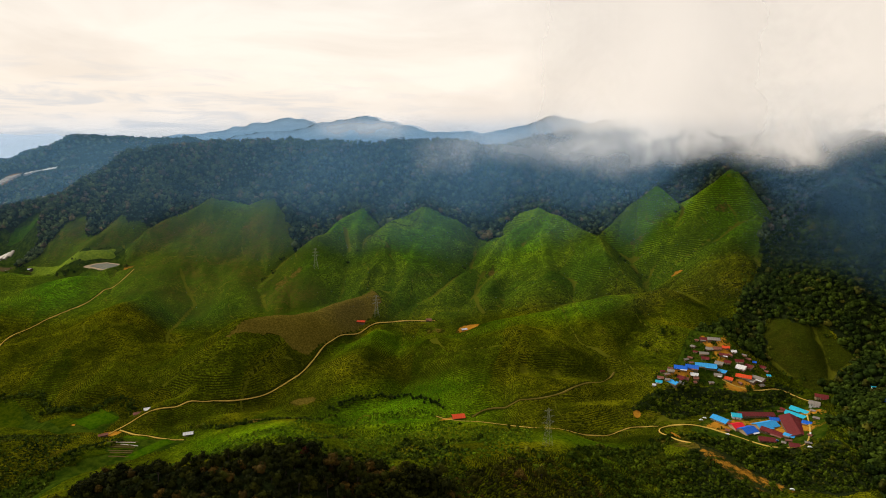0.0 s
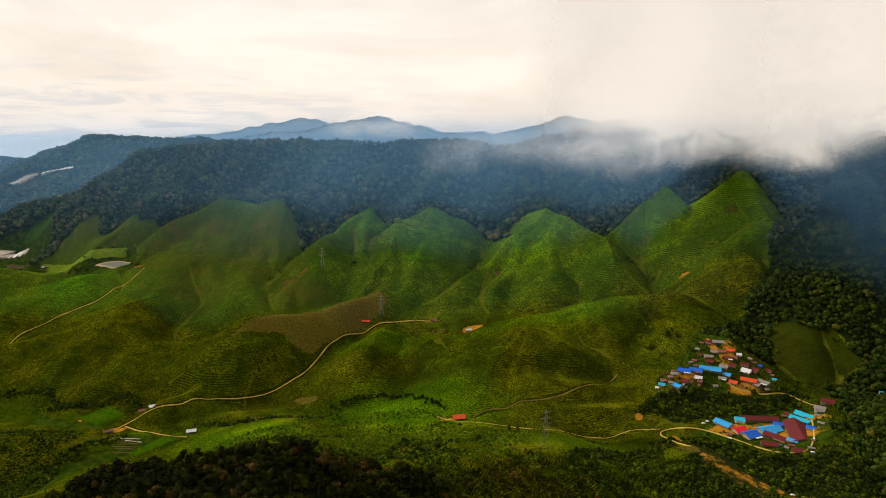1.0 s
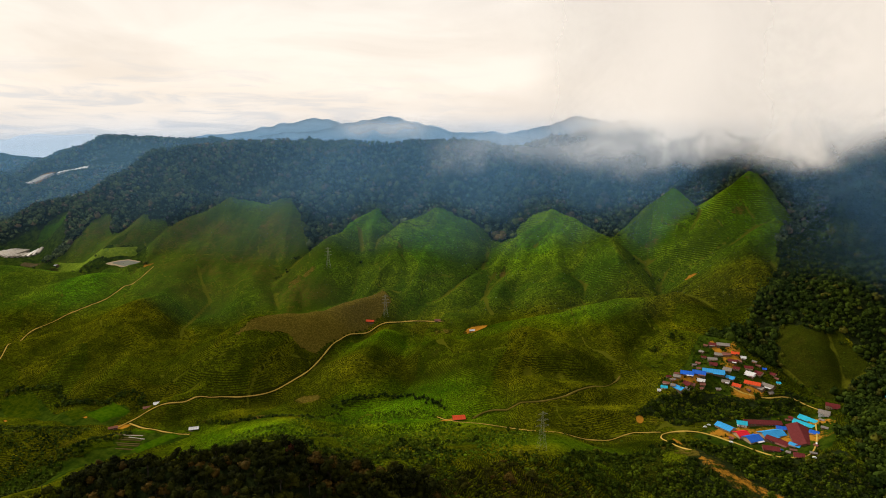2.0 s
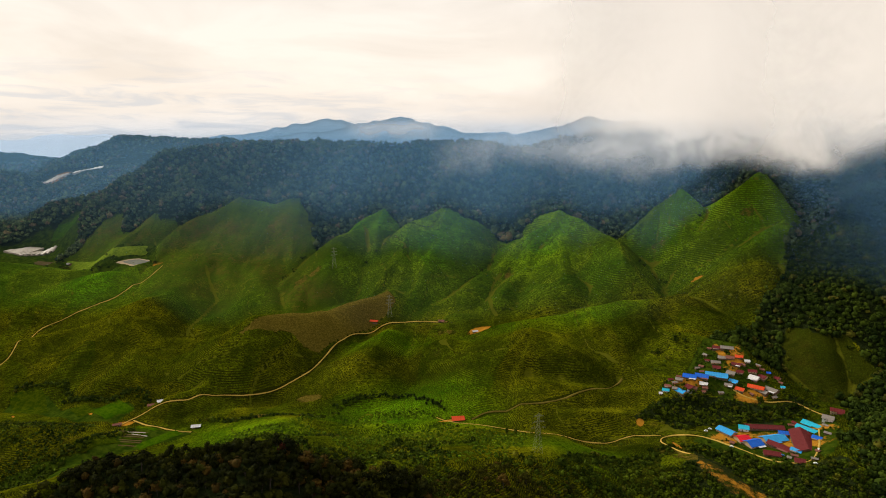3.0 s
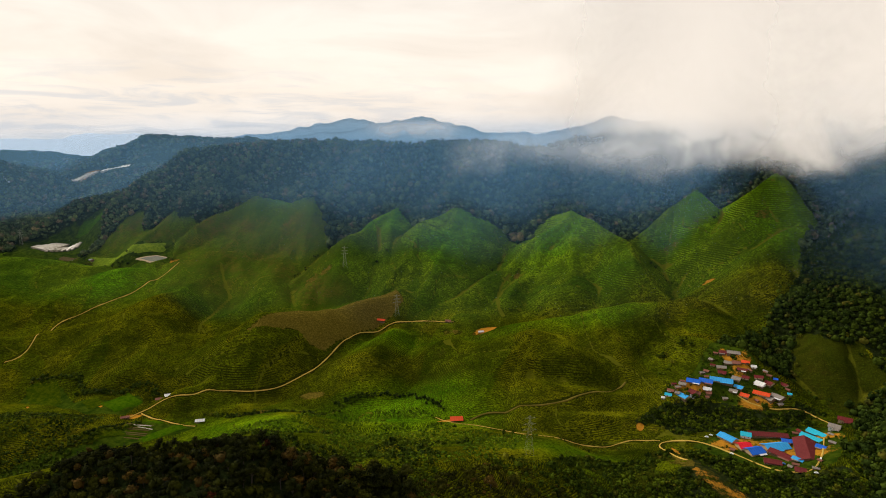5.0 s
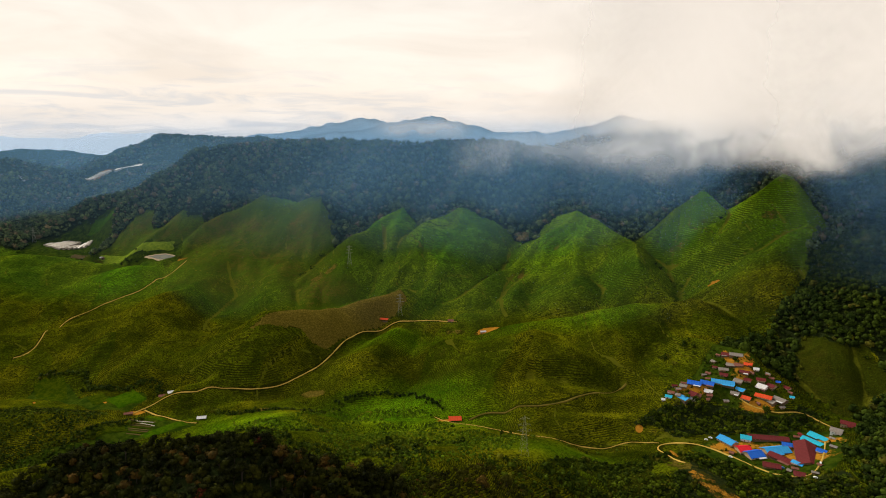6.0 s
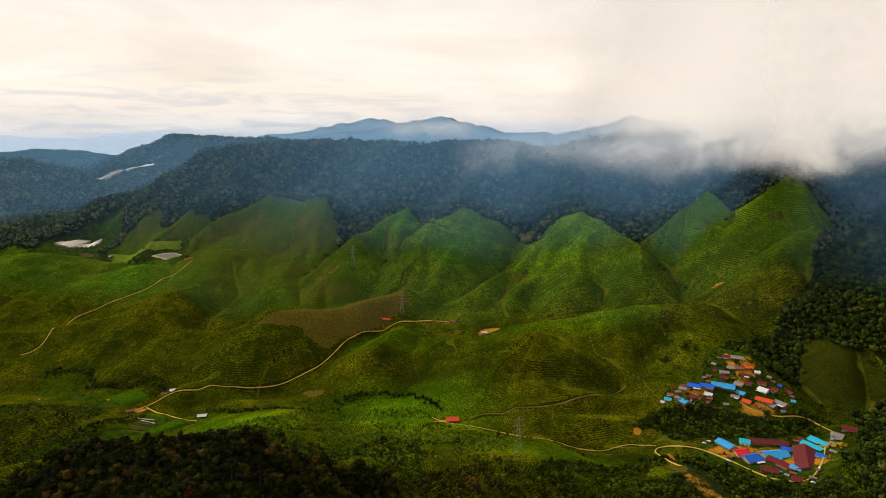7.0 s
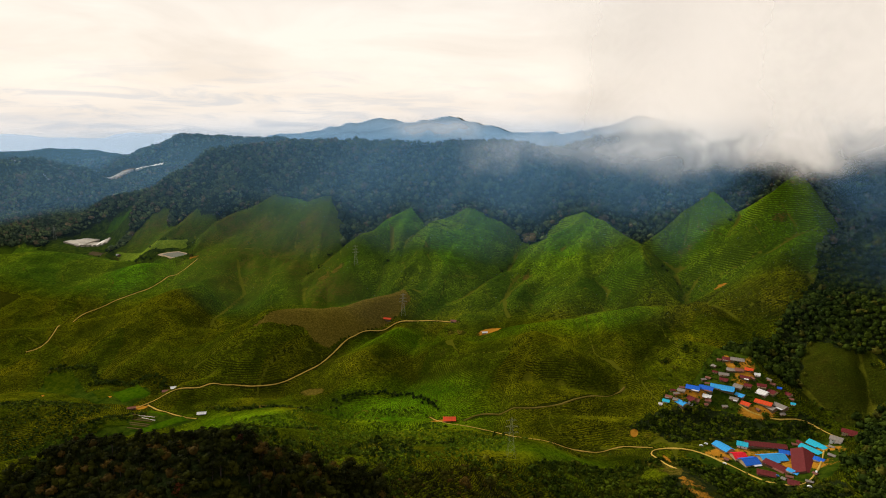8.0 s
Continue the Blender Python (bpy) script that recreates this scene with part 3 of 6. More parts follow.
def mown(x, y):
    """The smoother, grassy tea of the great double spur and the hills up the side valley."""
    d = [np.hypot((x + 490) / 1.25, y - 1310) / 150, np.hypot((x + 830) / 1.5, y - 1400) / 85, np.hypot((x + 300) / 1.2, y - 1130) / 60 + 0.2]
    return np.clip(1.6 - np.minimum.reduce(d) * 1.1 + (fbm(x, y, 80, 77) - 0.47) * 1.2, 0, 1)


# ---- ground ----
def inside(x, y, outline):
    """Whether x, y (arrays) lie in the outline."""
    hit = np.zeros(x.shape, bool)
    for (ax, ay), (bx, by) in zip(outline, outline[1:] + outline[:1]):
        if ay != by:
            hit ^= ((ay > y) != (by > y)) & (x < (bx - ax) * (y - ay) / (by - ay) + ax)
    return hit


def spot(x, y, cx, cy, size, long=1.0, turn=0.0):
    """1 at the middle of a spot, 0.5 at its rim, 0 well outside."""
    c, s = math.cos(radians(turn)), math.sin(radians(turn))
    u, v = ((x - cx) * c + (y - cy) * s) / long, -(x - cx) * s + (y - cy) * c
    return np.clip(1.5 - np.sqrt(u * u + v * v) / size, 0, 1)


def ground_z(x, y):
    return float(height(np.array([x], float), np.array([y], float))[0])


# woods: the hill behind the tea, the flank, the brow, the strip between the hamlets
WOOD_BACK = [(-1800, 1290), (-1300, 1380), (-1054, 1425), (-934, 1365), (-914, 1477), (-840, 1474), (-839, 1454), (-829, 1435), (-737, 1425), (-713, 1396), (-665, 1410), (-545, 1455),
             (-498, 1460), (-398, 1428), (-327, 1376), (-325, 1311), (-290, 1290), (-255, 1330), (-188, 1416), (-100, 1330), (-13, 1357),
             (60, 1338), (85, 1307), (121, 1334), (204, 1330), (262, 1260), (300, 1205), (353, 1300), (453, 1271), (502, 1247), (579, 1225),
             (607, 1148), (564, 1084), (525, 1021), (480, 976), (414, 917), (384, 902), (394, 861), (428, 834), (466, 842), (474, 896), (500, 890), (551, 874), (559, 840), (563, 818), (540, 794), (493, 778), (503, 757), (489, 716),
             (474, 680), (444, 654), (450, 599), (400, 470), (1000, 380), (1500, 1500), (500, 2000), (-900, 2000), (-1800, 2300)]
WOOD_BROW = [(-350, 300), (-332, 400), (-300, 446), (-291, 503), (-224, 467), (-175, 472), (-105, 485), (-50, 507), (4, 520), (14, 440), (0, 380)]
SCRUB_BROW = [(0, 380), (14, 440), (4, 515), (25, 540), (75, 572), (112, 576), (150, 560), (170, 480), (110, 380)]
WOOD_GAP = [(262, 757), (299, 788), (352, 787), (420, 763), (470, 771), (455, 745), (401, 735), (340, 734), (290, 737)]
WOOD_LOW = [(290, 678), (335, 668), (370, 631), (429, 619), (466, 555), (230, 540), (238, 603), (291, 623)]


ROUGH_LOW = [(120, 587), (176, 648), (226, 663), (262, 691), (310, 690), (330, 670), (309, 558), (200, 541)]
CLEARING = [(477, 933), (500, 926), (511, 908), (534, 914), (543, 890), (566, 872), (561, 848), (583, 826), (565, 808), (561, 784), (541, 781), (525, 765), (503, 771), (487, 783), (490, 801), (468, 805), (455, 825), (463, 846), (450, 867), (467, 886), (462, 910)]


FARM = [(-1200, 1390), (-1193, 1483), (-1143, 1518), (-1023, 1563), (-974, 1459), (-1010, 1395), (-1080, 1370)]


def wooded(x, y):
    farm = inside(x, y, FARM)
    x, y = x + (fbm(x, y, 50, 41) - 0.47) * 60, y + (fbm(x, y, 50, 47) - 0.47) * 60
    return inside(x, y, WOOD_BACK) & ~farm, inside(x, y, WOOD_BROW), inside(x, y, WOOD_GAP), inside(x, y, WOOD_LOW)


def flush_and_lit(x, y):
    """How far the tea is painted bright: new leaf, plus light on peaks and crests."""
    return np.clip(0.95 * np.maximum.reduce([
        spot(x, y, 561, 1181, 55, 1.8, 80) * 0.75, spot(x, y, 446, 1235, 55, 1.6, 30) * 0.8, spot(x, y, 180, 1263, 75, 1.5, 60), spot(x, y, -41, 1306, 60, 1.8, 60),
        spot(x, y, -199, 1364, 45, 1.8, 50), spot(x, y, -45, 771, 65, 1.5) * 0.85, spot(x, y, -247, 700, 45, 2.0, -20) * 0.75, spot(x, y, 171, 636, 40, 2.0, 0) * 0.25,
        spot(x, y, -728, 1153, 55, 1.6, 30), spot(x, y, 180, 994, 32, 4.0, 6) * 0.55, spot(x, y, -492, 1419, 55, 1.6, 60) * 0.5, spot(x, y, -111, 968, 40, 1.5) * 0.6]) * (0.45 + fbm(x, y, 70, 21)), 0, 1)


def cleared(x, y):
    """Brown pruned slopes, and grass plots."""
    brown = np.maximum.reduce([
        spot(x, y, 290, 637, 24, 2.3, -62) * 0.62,
        inside(x, y, [(-347, 913), (-330, 926), (-250, 1055), (-140, 1121), (-111, 1087), (-126, 1053), (-166, 1013), (-199, 968), (-216, 938), (-239, 935), (-263, 949), (-298, 931)]) * 1.0,
        spot(x, y, -315, 1175, 16, 1.6, 60) * 0.6, spot(x, y, 531, 1166, 12, 1.4) * 0.55, spot(x, y, -470, 790, 8), spot(x, y, -254, 767, 9, 1.8), spot(x, y, -201, 829, 10, 1.8) * 0.9, spot(x, y, 388, 1209, 12, 2) * 0.5, spot(x, y, -438, 1378, 14, 3, 75) * 0.5, spot(x, y, -291, 1193, 12, 1.6, 40) * 0.62, spot(x, y, 95, 1176, 8, 3, 70) * 0.55, spot(x, y, -20, 1010, 14, 2, 10) * 0.5])
    grass = np.maximum.reduce([
        inside(x, y, FARM) * 1.0,
        inside(x, y, [(-666, 842), (-609, 836), (-554, 794), (-505, 795), (-467, 813), (-449, 802), (-454, 758), (-507, 748), (-584, 789), (-653, 794)]) * 1.0,
        inside(x, y, [(-423, 701), (-434, 751), (-375, 735), (-330, 738), (-347, 710), (-404, 665), (-410, 560), (-494, 585), (-432, 663)]) * 1.0,
        inside(x, y, [(-950, 1293), (-850, 1330), (-708, 1348), (-652, 1246), (-700, 1235), (-768, 1261), (-869, 1297)]) * 1.0,
        inside(x, y, [(300, 700), (350, 731), (440, 745), (475, 730), (463, 688), (429, 639), (379, 638), (330, 670)]) * 1.0,
        inside(x, y, [(285, 798), (331, 836), (369, 885), (400, 890), (424, 816), (436, 784), (391, 775), (330, 790)]) * 1.0,
        spot(x, y, 401, 758, 13, 2.0)])
    return brown, grass


def bare(x, y):
    """Open earth."""
    return np.maximum.reduce([
        spot(x, y, 45, 1011, 11, 1.8, 20), spot(x, y, 422, 1083, 4, 2.6), spot(x, y, 251, 745, 5, 1, 0), 
        spot(x, y, 399, 780, 9, 2.2), spot(x, y, 405, 689, 24, 1.9, -25) * 0.66, spot(x, y, 350, 705, 14, 2) * 0.7, spot(x, y, 451, 713, 10, 2, -50) * 0.64, spot(x, y, 396, 835, 15, 1.6, 70) * 0.62, spot(x, y, 324, 799, 11, 2.2) * 0.6, spot(x, y, -443, 761, 6, 2.4, 30), spot(x, y, -612, 769, 2.5, 3.4, -50), spot(x, y, -503, 777, 2.5, 3.4, -40), spot(x, y, -652, 1246, 6, 2.4, 20) * 0.62, spot(x, y, -1034, 1401, 9, 1.5) * 0.9, spot(x, y, 301, 592, 12, 3.4, -56) * 0.50, spot(x, y, 331, 577, 9, 3.6, -48) * 0.50, spot(x, y, 315, 585, 4, 5, -52) * 0.60, spot(x, y, 281, 690, 2.5, 4, -70) * 0.8,
        spot(x, y, 10, 754, 4, 4.0, 10), spot(x, y, 328, 805, 6, 3), spot(x, y, 383, 855, 4, 4, 100),
        spot(x, y, -1490, 2085, 22, 3.0, 60), spot(x, y, -1180, 2010, 10, 6, 20), spot(x, y, -1060, 2090, 12, 2, 10), spot(x, y, -900, 2080, 10, 3, 10)])


def mesh_of(name, verts, faces):
    """A mesh from arrays of vertices and faces of equal size."""
    me = bpy.data.meshes.new(name)
    verts, faces = np.ascontiguousarray(verts, np.float32), np.ascontiguousarray(faces, np.int32)
    n, size = faces.shape
    me.vertices.add(len(verts))
    me.vertices.foreach_set("co", verts.ravel())
    me.loops.add(n * size)
    me.loops.foreach_set("vertex_index", faces.ravel())
    me.polygons.add(n)
    me.polygons.foreach_set("loop_start", np.arange(0, n * size, size, dtype=np.int32))
    me.update(calc_edges=True)
    me.validate()
    return me


def build_ground():
    bearing = np.radians(np.concatenate([np.arange(-180, -46, 6.0), np.arange(-46, 56, 0.19), np.arange(56, 180, 6.0)]))
    reach = np.concatenate([[0.2, 60, 130], np.geomspace(200, 400, 40)[:-1], np.geomspace(400, 1500, 265)[:-1], np.geomspace(1500, 4950, 105)])
    b, r = np.meshgrid(bearing, reach)
    x, y = 75 - r * np.sin(b), r * np.cos(b)
    z = height(x, y)
    back, brow, gap, low = wooded(x, y)
    wood = back | brow
    far = y > 1850
    z = z + (rough(x, y, 6, 9) - 0.5) * np.where(wood, 2.0, 0.7)
    z = z + np.where(far, far_relief(x, y), 0)
    verts = np.stack([x, y, z], -1).reshape(-1, 3)
    rows, cols = x.shape
    at = np.arange(rows * cols).reshape(rows, cols)
    right = np.roll(at, -1, axis=1)
    faces = np.stack([at[:-1], at[1:], right[1:], right[:-1]], -1).reshape(-1, 4)
    me = mesh_of("ground", verts, faces)
    me.polygons.foreach_set("use_smooth", np.ones(len(faces), bool))
    brown, grass = cleared(x, y)
    soil = bare(x, y)
    fresh_lit = flush_and_lit(x, y)
    terrace = np.clip((y - 1040) / 60, 0, 1)
    woods = np.maximum.reduce([wood * 1.0, gap * 1.0, low * 0.6, far * 1.0])
    for name, mask in (("brown", brown), ("grass", grass), ("soil", soil), ("fresh_lit", fresh_lit), ("wood", woods), ("terrace", terrace), ("crease", drains(x, y)), ("path", footpaths(x, y) * ~inside(x, y, CLEARING)), ("field", fields(x, y)), ("mown", np.maximum(mown(x, y), 0.3 * fbm(x, y, 25, 83) * inside(x, y, CLEARING)))):
        me.attributes.new(name, "FLOAT", "POINT").data.foreach_set("value", np.ascontiguousarray(mask, np.float32).ravel())
    me.materials.append(GROUND)
    return tagged(new("ground", me), "tea hillsides, valley floor and wooded ridges", "ground", kind="structure")


ground = build_ground()


TRACKS = []


def ribbon(name, line, width, mat, label, lift=0.5, category="road"):
    """An earth track laid along the ground, with its worn shoulders."""
    pts = [Vector(p) for p in line]
    TRACKS.append((line, width))
    fine = []
    for i in range(len(pts) - 1):
        p0, p1, p2, p3 = pts[max(i - 1, 0)], pts[i], pts[i + 1], pts[min(i + 2, len(pts) - 1)]
        n = max(2, int((p2 - p1).length / 3))
        for j in range(n):
            t = j / n
            fine.append(0.5 * (2 * p1 + (p2 - p0) * t + (2 * p0 - 5 * p1 + 4 * p2 - p3) * t * t + (3 * p1 - p0 - 3 * p2 + p3) * t ** 3))
    fine.append(pts[-1])
    verts, faces = [], []
    for i, p in enumerate(fine):
        d = (fine[min(i + 1, len(fine) - 1)] - fine[max(i - 1, 0)]).normalized()
        side = Vector((d.y, -d.x))
        w = width * (0.85 + 0.8 * noise.noise((p.x * 0.05, p.y * 0.05, 3)))
        for off, drop in ((-0.85, -1.2), (-0.5, 0.0), (0.0, 0.12), (0.5, 0.0), (0.85, -1.2)):
            q = p + side * w * off
            verts.append((q.x, q.y, drop + lift))
        if i:
            a = 5 * (i - 1)
            faces += [(a + c, a + c + 1, a + c + 6, a + c + 5) for c in range(4)]
    verts = np.array(verts)
    mid = verts[2::5]
    g = np.maximum.reduce([height(mid[:, 0] + dx, mid[:, 1] + dy) for dx, dy in ((0, 0), (width * 0.5, 0), (-width * 0.5, 0), (0, width * 0.5), (0, -width * 0.5))])
    verts[:, 2] += np.repeat(g, 5)
    me = mesh_of(name, verts, faces)
    me.materials.append(mat)
    return tagged(new(name, me), label, category, kind="structure")


ribbon("road", [(-448, 752), (-430, 786), (-377, 799), (-352, 825), (-300, 838), (-254, 856), (-226, 892), (-207, 934), (-193, 970), (-168, 1007), (-125, 1039), (-76, 1052), (-14, 1047)], 1.3, EARTH, "winding pale earth road through the tea")
ribbon("road", [(-741, 874), (-725, 906), (-750, 1004), (-717, 1051), (-669, 1111), (-650, 1171), (-634, 1237)], 1.15, EARTH, "narrow earth track along the tea spur")
ribbon("road", [(-436, 772), (-406, 756), (-371, 740), (-336, 739)], 1.7, EARTH, "earth track to the white-roofed shed")
ribbon("road", [(-9, 765), (19, 745), (51, 738), (87, 729), (121, 711), (180, 717), (208, 717), (240, 724), (269, 715)], 0.9, EARTH, "earth track beside the stream")
ribbon("road", [(285, 654), (274, 684), (266, 701), (275, 711), (310, 709), (339, 688), (358, 664), (377, 644), (402, 634), (423, 658), (438, 686), (447, 705)], 1.4, EARTH, "earth road round the lower hamlet")
ribbon("road", [(38, 758), (64, 773), (131, 775), (184, 800), (230, 829), (249, 849)], 1.7, plain("worn_grass", (0.150, 0.112, 0.014), 0.9, 0.4, 0.3), "overgrown path between tea fields")
ribbon("road", [(380, 791), (393, 780), (418, 771), (445, 773), (462, 766), (476, 744)], 1.2, EARTH, "pale earth road up to the hamlet")


# ---- tea ----
def off_tracks(x, y):
    ok = np.ones(x.shape, bool)
    for line, width in TRACKS:
        for (ax, ay), (bx, by) in zip(line, line[1:]):
            k = np.clip(((x - ax) * (bx - ax) + (y - ay) * (by - ay)) / ((bx - ax) ** 2 + (by - ay) ** 2), 0, 1)
            ok &= np.hypot(x - ax - k * (bx - ax), y - ay - k * (by - ay)) > width * 0.6 + 2.2
    return ok


def tea_rows(name, label, x0, x1, y0, y1, step, gap, seed):
    """Clipped tea bushes, set in hedges that follow the contours."""
    rs = np.random.RandomState(seed)
    x, y = np.meshgrid(np.arange(x0, x1, step * 0.92), np.arange(y0, y1, step * 1.08))
    x, y = (x + rs.uniform(-0.4, 0.4, x.shape) * step).ravel(), (y + rs.uniform(-0.4, 0.4, y.shape) * step).ravel()
    keep = (x - 75 > -1.0 * y) & (x - 75 < 0.78 * y)
    x, y = x[keep], y[keep]
    z = height(x, y)
    gx, gy = (height(x + 2, y) - height(x - 2, y)) / 4, (height(x, y + 2) - height(x, y - 2)) / 4
    # each field sets its rows a little off the contour
    tilt, swing = 0.22 * fields(x, y) * (y < 1040), 6.28 * fields(x + 500, y)
    ax, ay = gx + tilt * np.cos(swing), gy + tilt * np.sin(swing)
    slope = np.hypot(ax, ay) + 1e-6
    # hedges: move each bush to the nearest terrace line
    drop = gap * 0.33 * 2.0 ** np.round(np.log2(np.maximum(slope, 0.06) / 0.33))
    phase = z + tilt * (x * np.cos(swing) + y * np.sin(swing)) + 2.0 * (rough(x, y, 45, 7) - 0.5)
    away = (phase - np.round(phase / drop) * drop) / slope
    away = np.clip(away, -gap, gap) * 0.85
    x, y = x - away * ax / slope, y - away * ay / slope
    z = height(x, y)
    facing = (75 - x) * -gx + (0 - y) * -gy + (400 - z) > 0
    brown, grass = cleared(x, y)
    woods = np.logical_or.reduce(wooded(x, y))
    ragged = (fbm(x, y, 14, 61) - 0.47) * 0.8
    gully, smooth = drains(x, y), mown(x, y)
    keep = facing & ~inside(x, y, CLEARING) & (brown + ragged < 0.45) & (grass + ragged < 0.4) & (bare(x, y) + ragged < 0.4) & ~woods & off_tracks(x, y)
    keep &= ~(inside(x, y, ROUGH_LOW) & (rough(x, y, 26, 33) + ragged > 0.42))
    keep &= (rs.uniform(size=x.shape) < 0.97 - 0.45 * smooth) & (gully + ragged < 0.9) & (footpaths(x, y) < 0.5)
    x, y, z, gx, gy, ax, ay, slope = (v[keep] for v in (x, y, z, gx, gy, ax, ay, slope))
    n = len(x)
    long = step * rs.uniform(0.55, 0.80, n)
    wide = gap * rs.uniform(0.32, 0.45, n)
    tall = gap * rs.uniform(0.24, 0.38, n) * (1.2 if gap < 2.3 else 1.0)
    ux, uy = -ay / slope, ax / slope
    turn = rs.normal(0, 0.16, n)
    ux, uy = ux * np.cos(turn) - uy * np.sin(turn), ux * np.sin(turn) + uy * np.cos(turn)
    verts = np.empty((n, 6, 3))
    for i, (a, b, c) in enumerate(((-1, -1, 0), (1, -1, 0), (1, 1, 0), (-1, 1, 0), (-0.86, 0.1, 1), (0.86, -0.1, 1))):
        vx, vy = a * long * ux - b * wide * uy, a * long * uy + b * wide * ux
        verts[:, i, 0], verts[:, i, 1] = x + vx, y + vy
        verts[:, i, 2] = z + vx * gx + vy * gy + (tall * rs.uniform(0.85, 1.15, n) if c else -0.35)
    tri = np.array([(0, 1, 5), (0, 5, 4), (2, 3, 4), (2, 4, 5)])
    faces = (tri[None] + 6 * np.arange(n)[:, None, None]).reshape(-1, 3)
    me = mesh_of(name, verts.reshape(-1, 3), faces)
    for key, value in (("fresh_lit", flush_and_lit(x, y)), ("terrace", np.clip((y - 1040) / 60, 0, 1)), ("field", fields(x, y)), ("mown", mown(x, y))):
        me.attributes.new(key, "FLOAT", "POINT").data.foreach_set("value", np.repeat(value, 6).astype(np.float32))
    me.materials.append(TEA)
    return tagged(new(name, me), label, "tea", kind="stuff")


tea_rows("tea_bushes", "clipped tea bushes in contour rows on the low swells", -900, 620, 420, 1040, 2.0, 2.1, 1)
tea_rows("tea_bushes", "clipped tea bushes in contour rows on the steep spurs", -1250, 640, 1040, 1480, 2.2, 2.5, 2)


# ---- woods ----
def tuft(verts, faces, rng, p, d, s):
    """One spray of leaves, two bent triangles."""
    n = (d + Vector((rng.uniform(-1, 1), rng.uniform(-1, 1), rng.uniform(-0.4, 1))) * 0.35).normalized()
    u = n.orthogonal().normalized()
    u.rotate(Matrix.Rotation(rng.uniform(0, 6.28), 3, n))
    w = n.cross(u)
    a = len(verts)
    verts += [tuple(p + u * s), tuple(p + w * s * 0.8 + n * s * 0.3), tuple(p - u * s), tuple(p - w * s * 0.8 + n * s * 0.3)]
    faces += [(a, a + 1, a + 2), (a, a + 2, a + 3)]


def crown_shape(rng, leaves, small=0.16, large=0.30, lobe_count=5, flat=0.85, core=0.72):
    """A crown of unit radius: sprays of leaves in lobes round a dim inner mass; vertices and triangles."""
    bm = bmesh.new()
    bmesh.ops.create_icosphere(bm, subdivisions=1, radius=core)
    for v in bm.verts:
        v.co *= 0.8 + 0.4 * rng.random()
        v.co.z *= 0.8
    bm.verts.ensure_lookup_table()
    verts = [tuple(v.co) for v in bm.verts]
    faces = [tuple(v.index for v in f.verts) for f in bm.faces]
    bm.free()
    lobes = [(Vector((rng.uniform(-1, 1), rng.uniform(-1, 1), rng.uniform(-0.3, 0.9))).normalized() * rng.uniform(0.3, 0.55), rng.uniform(0.40, 0.60)) for _ in range(lobe_count)]
    for _ in range(leaves):
        mid, size = rng.choice(lobes)
        d = Vector((rng.gauss(0, 1), rng.gauss(0, 1), rng.gauss(0.25, 1))).normalized()
        p = mid + d * size * rng.uniform(0.85, 1.12)
        p.z *= flat
        tuft(verts, faces, rng, p, d, rng.uniform(small, large))
    return np.array(verts), np.array(faces)


def canopy(name, mat, label, spots, radii, tall, kinds, category="forest"):
    """Many crowns in one mesh, for woods whose trees nobody could count."""
    rng = random.Random(len(spots))
    verts, faces, tones, base = [], [], [], 0
    ground_at = height(spots[:, 0], spots[:, 1])
    for (x, y), z, r in zip(spots, ground_at, radii):
        v, f = kinds[rng.randrange(len(kinds))]
        a = rng.uniform(0, 6.28)
        c, s = math.cos(a) * r, math.sin(a) * r
        h = r * rng.uniform(0.85, 1.35)
        w = np.empty_like(v)
        w[:, 0], w[:, 1], w[:, 2] = x + v[:, 0] * c - v[:, 1] * s, y + v[:, 0] * s + v[:, 1] * c, z + tall * rng.uniform(0.6, 1.15) + v[:, 2] * h
        verts.append(w)
        faces.append(f + base)
        tones.append(np.full(len(v), rng.random(), np.float32))
        base += len(v)
    me = mesh_of(name, np.concatenate(verts), np.concatenate(faces))
    me.attributes.new("tone", "FLOAT", "POINT").data.foreach_set("value", np.concatenate(tones))
    me.materials.append(mat)
    return tagged(new(name, me), label, category, kind="stuff")


def scatter(x0, x1, y0, y1, step, seed):
    """Jittered spots over a stretch of the plan."""
    rs = np.random.RandomState(seed)
    gx, gy = np.meshgrid(np.arange(x0, x1, step), np.arange(y0, y1, step))
    gx = gx + rs.uniform(-0.48, 0.48, gx.shape) * step
    gy = gy + rs.uniform(-0.48, 0.48, gy.shape) * step
    return gx.ravel(), gy.ravel(), rs


def along(line, step, spread, seed):
    """Spots strewn along a line of the plan."""
    rs = np.random.RandomState(seed)
    out = []
    for (ax, ay), (bx, by) in zip(line, line[1:]):
        n = max(1, int(math.hypot(bx - ax, by - ay) / step))
        for i in range(n):
            k = (i + rs.uniform()) / n
            out.append((ax + (bx - ax) * k + rs.normal() * spread, ay + (by - ay) * k + rs.normal() * spread))
    return np.array(out)


def clear_of_roofs(x, y):
    return ~(inside(x, y, [(296, 690), (346, 737), (454, 732), (469, 742), (500, 770), (502, 746), (469, 705), (456, 680), (424, 627), (379, 636), (340, 675)])
             | inside(x, y, [(280, 783), (298, 806), (356, 838), (371, 880), (403, 849), (421, 829), (452, 809), (448, 780), (400, 771), (331, 777)]))


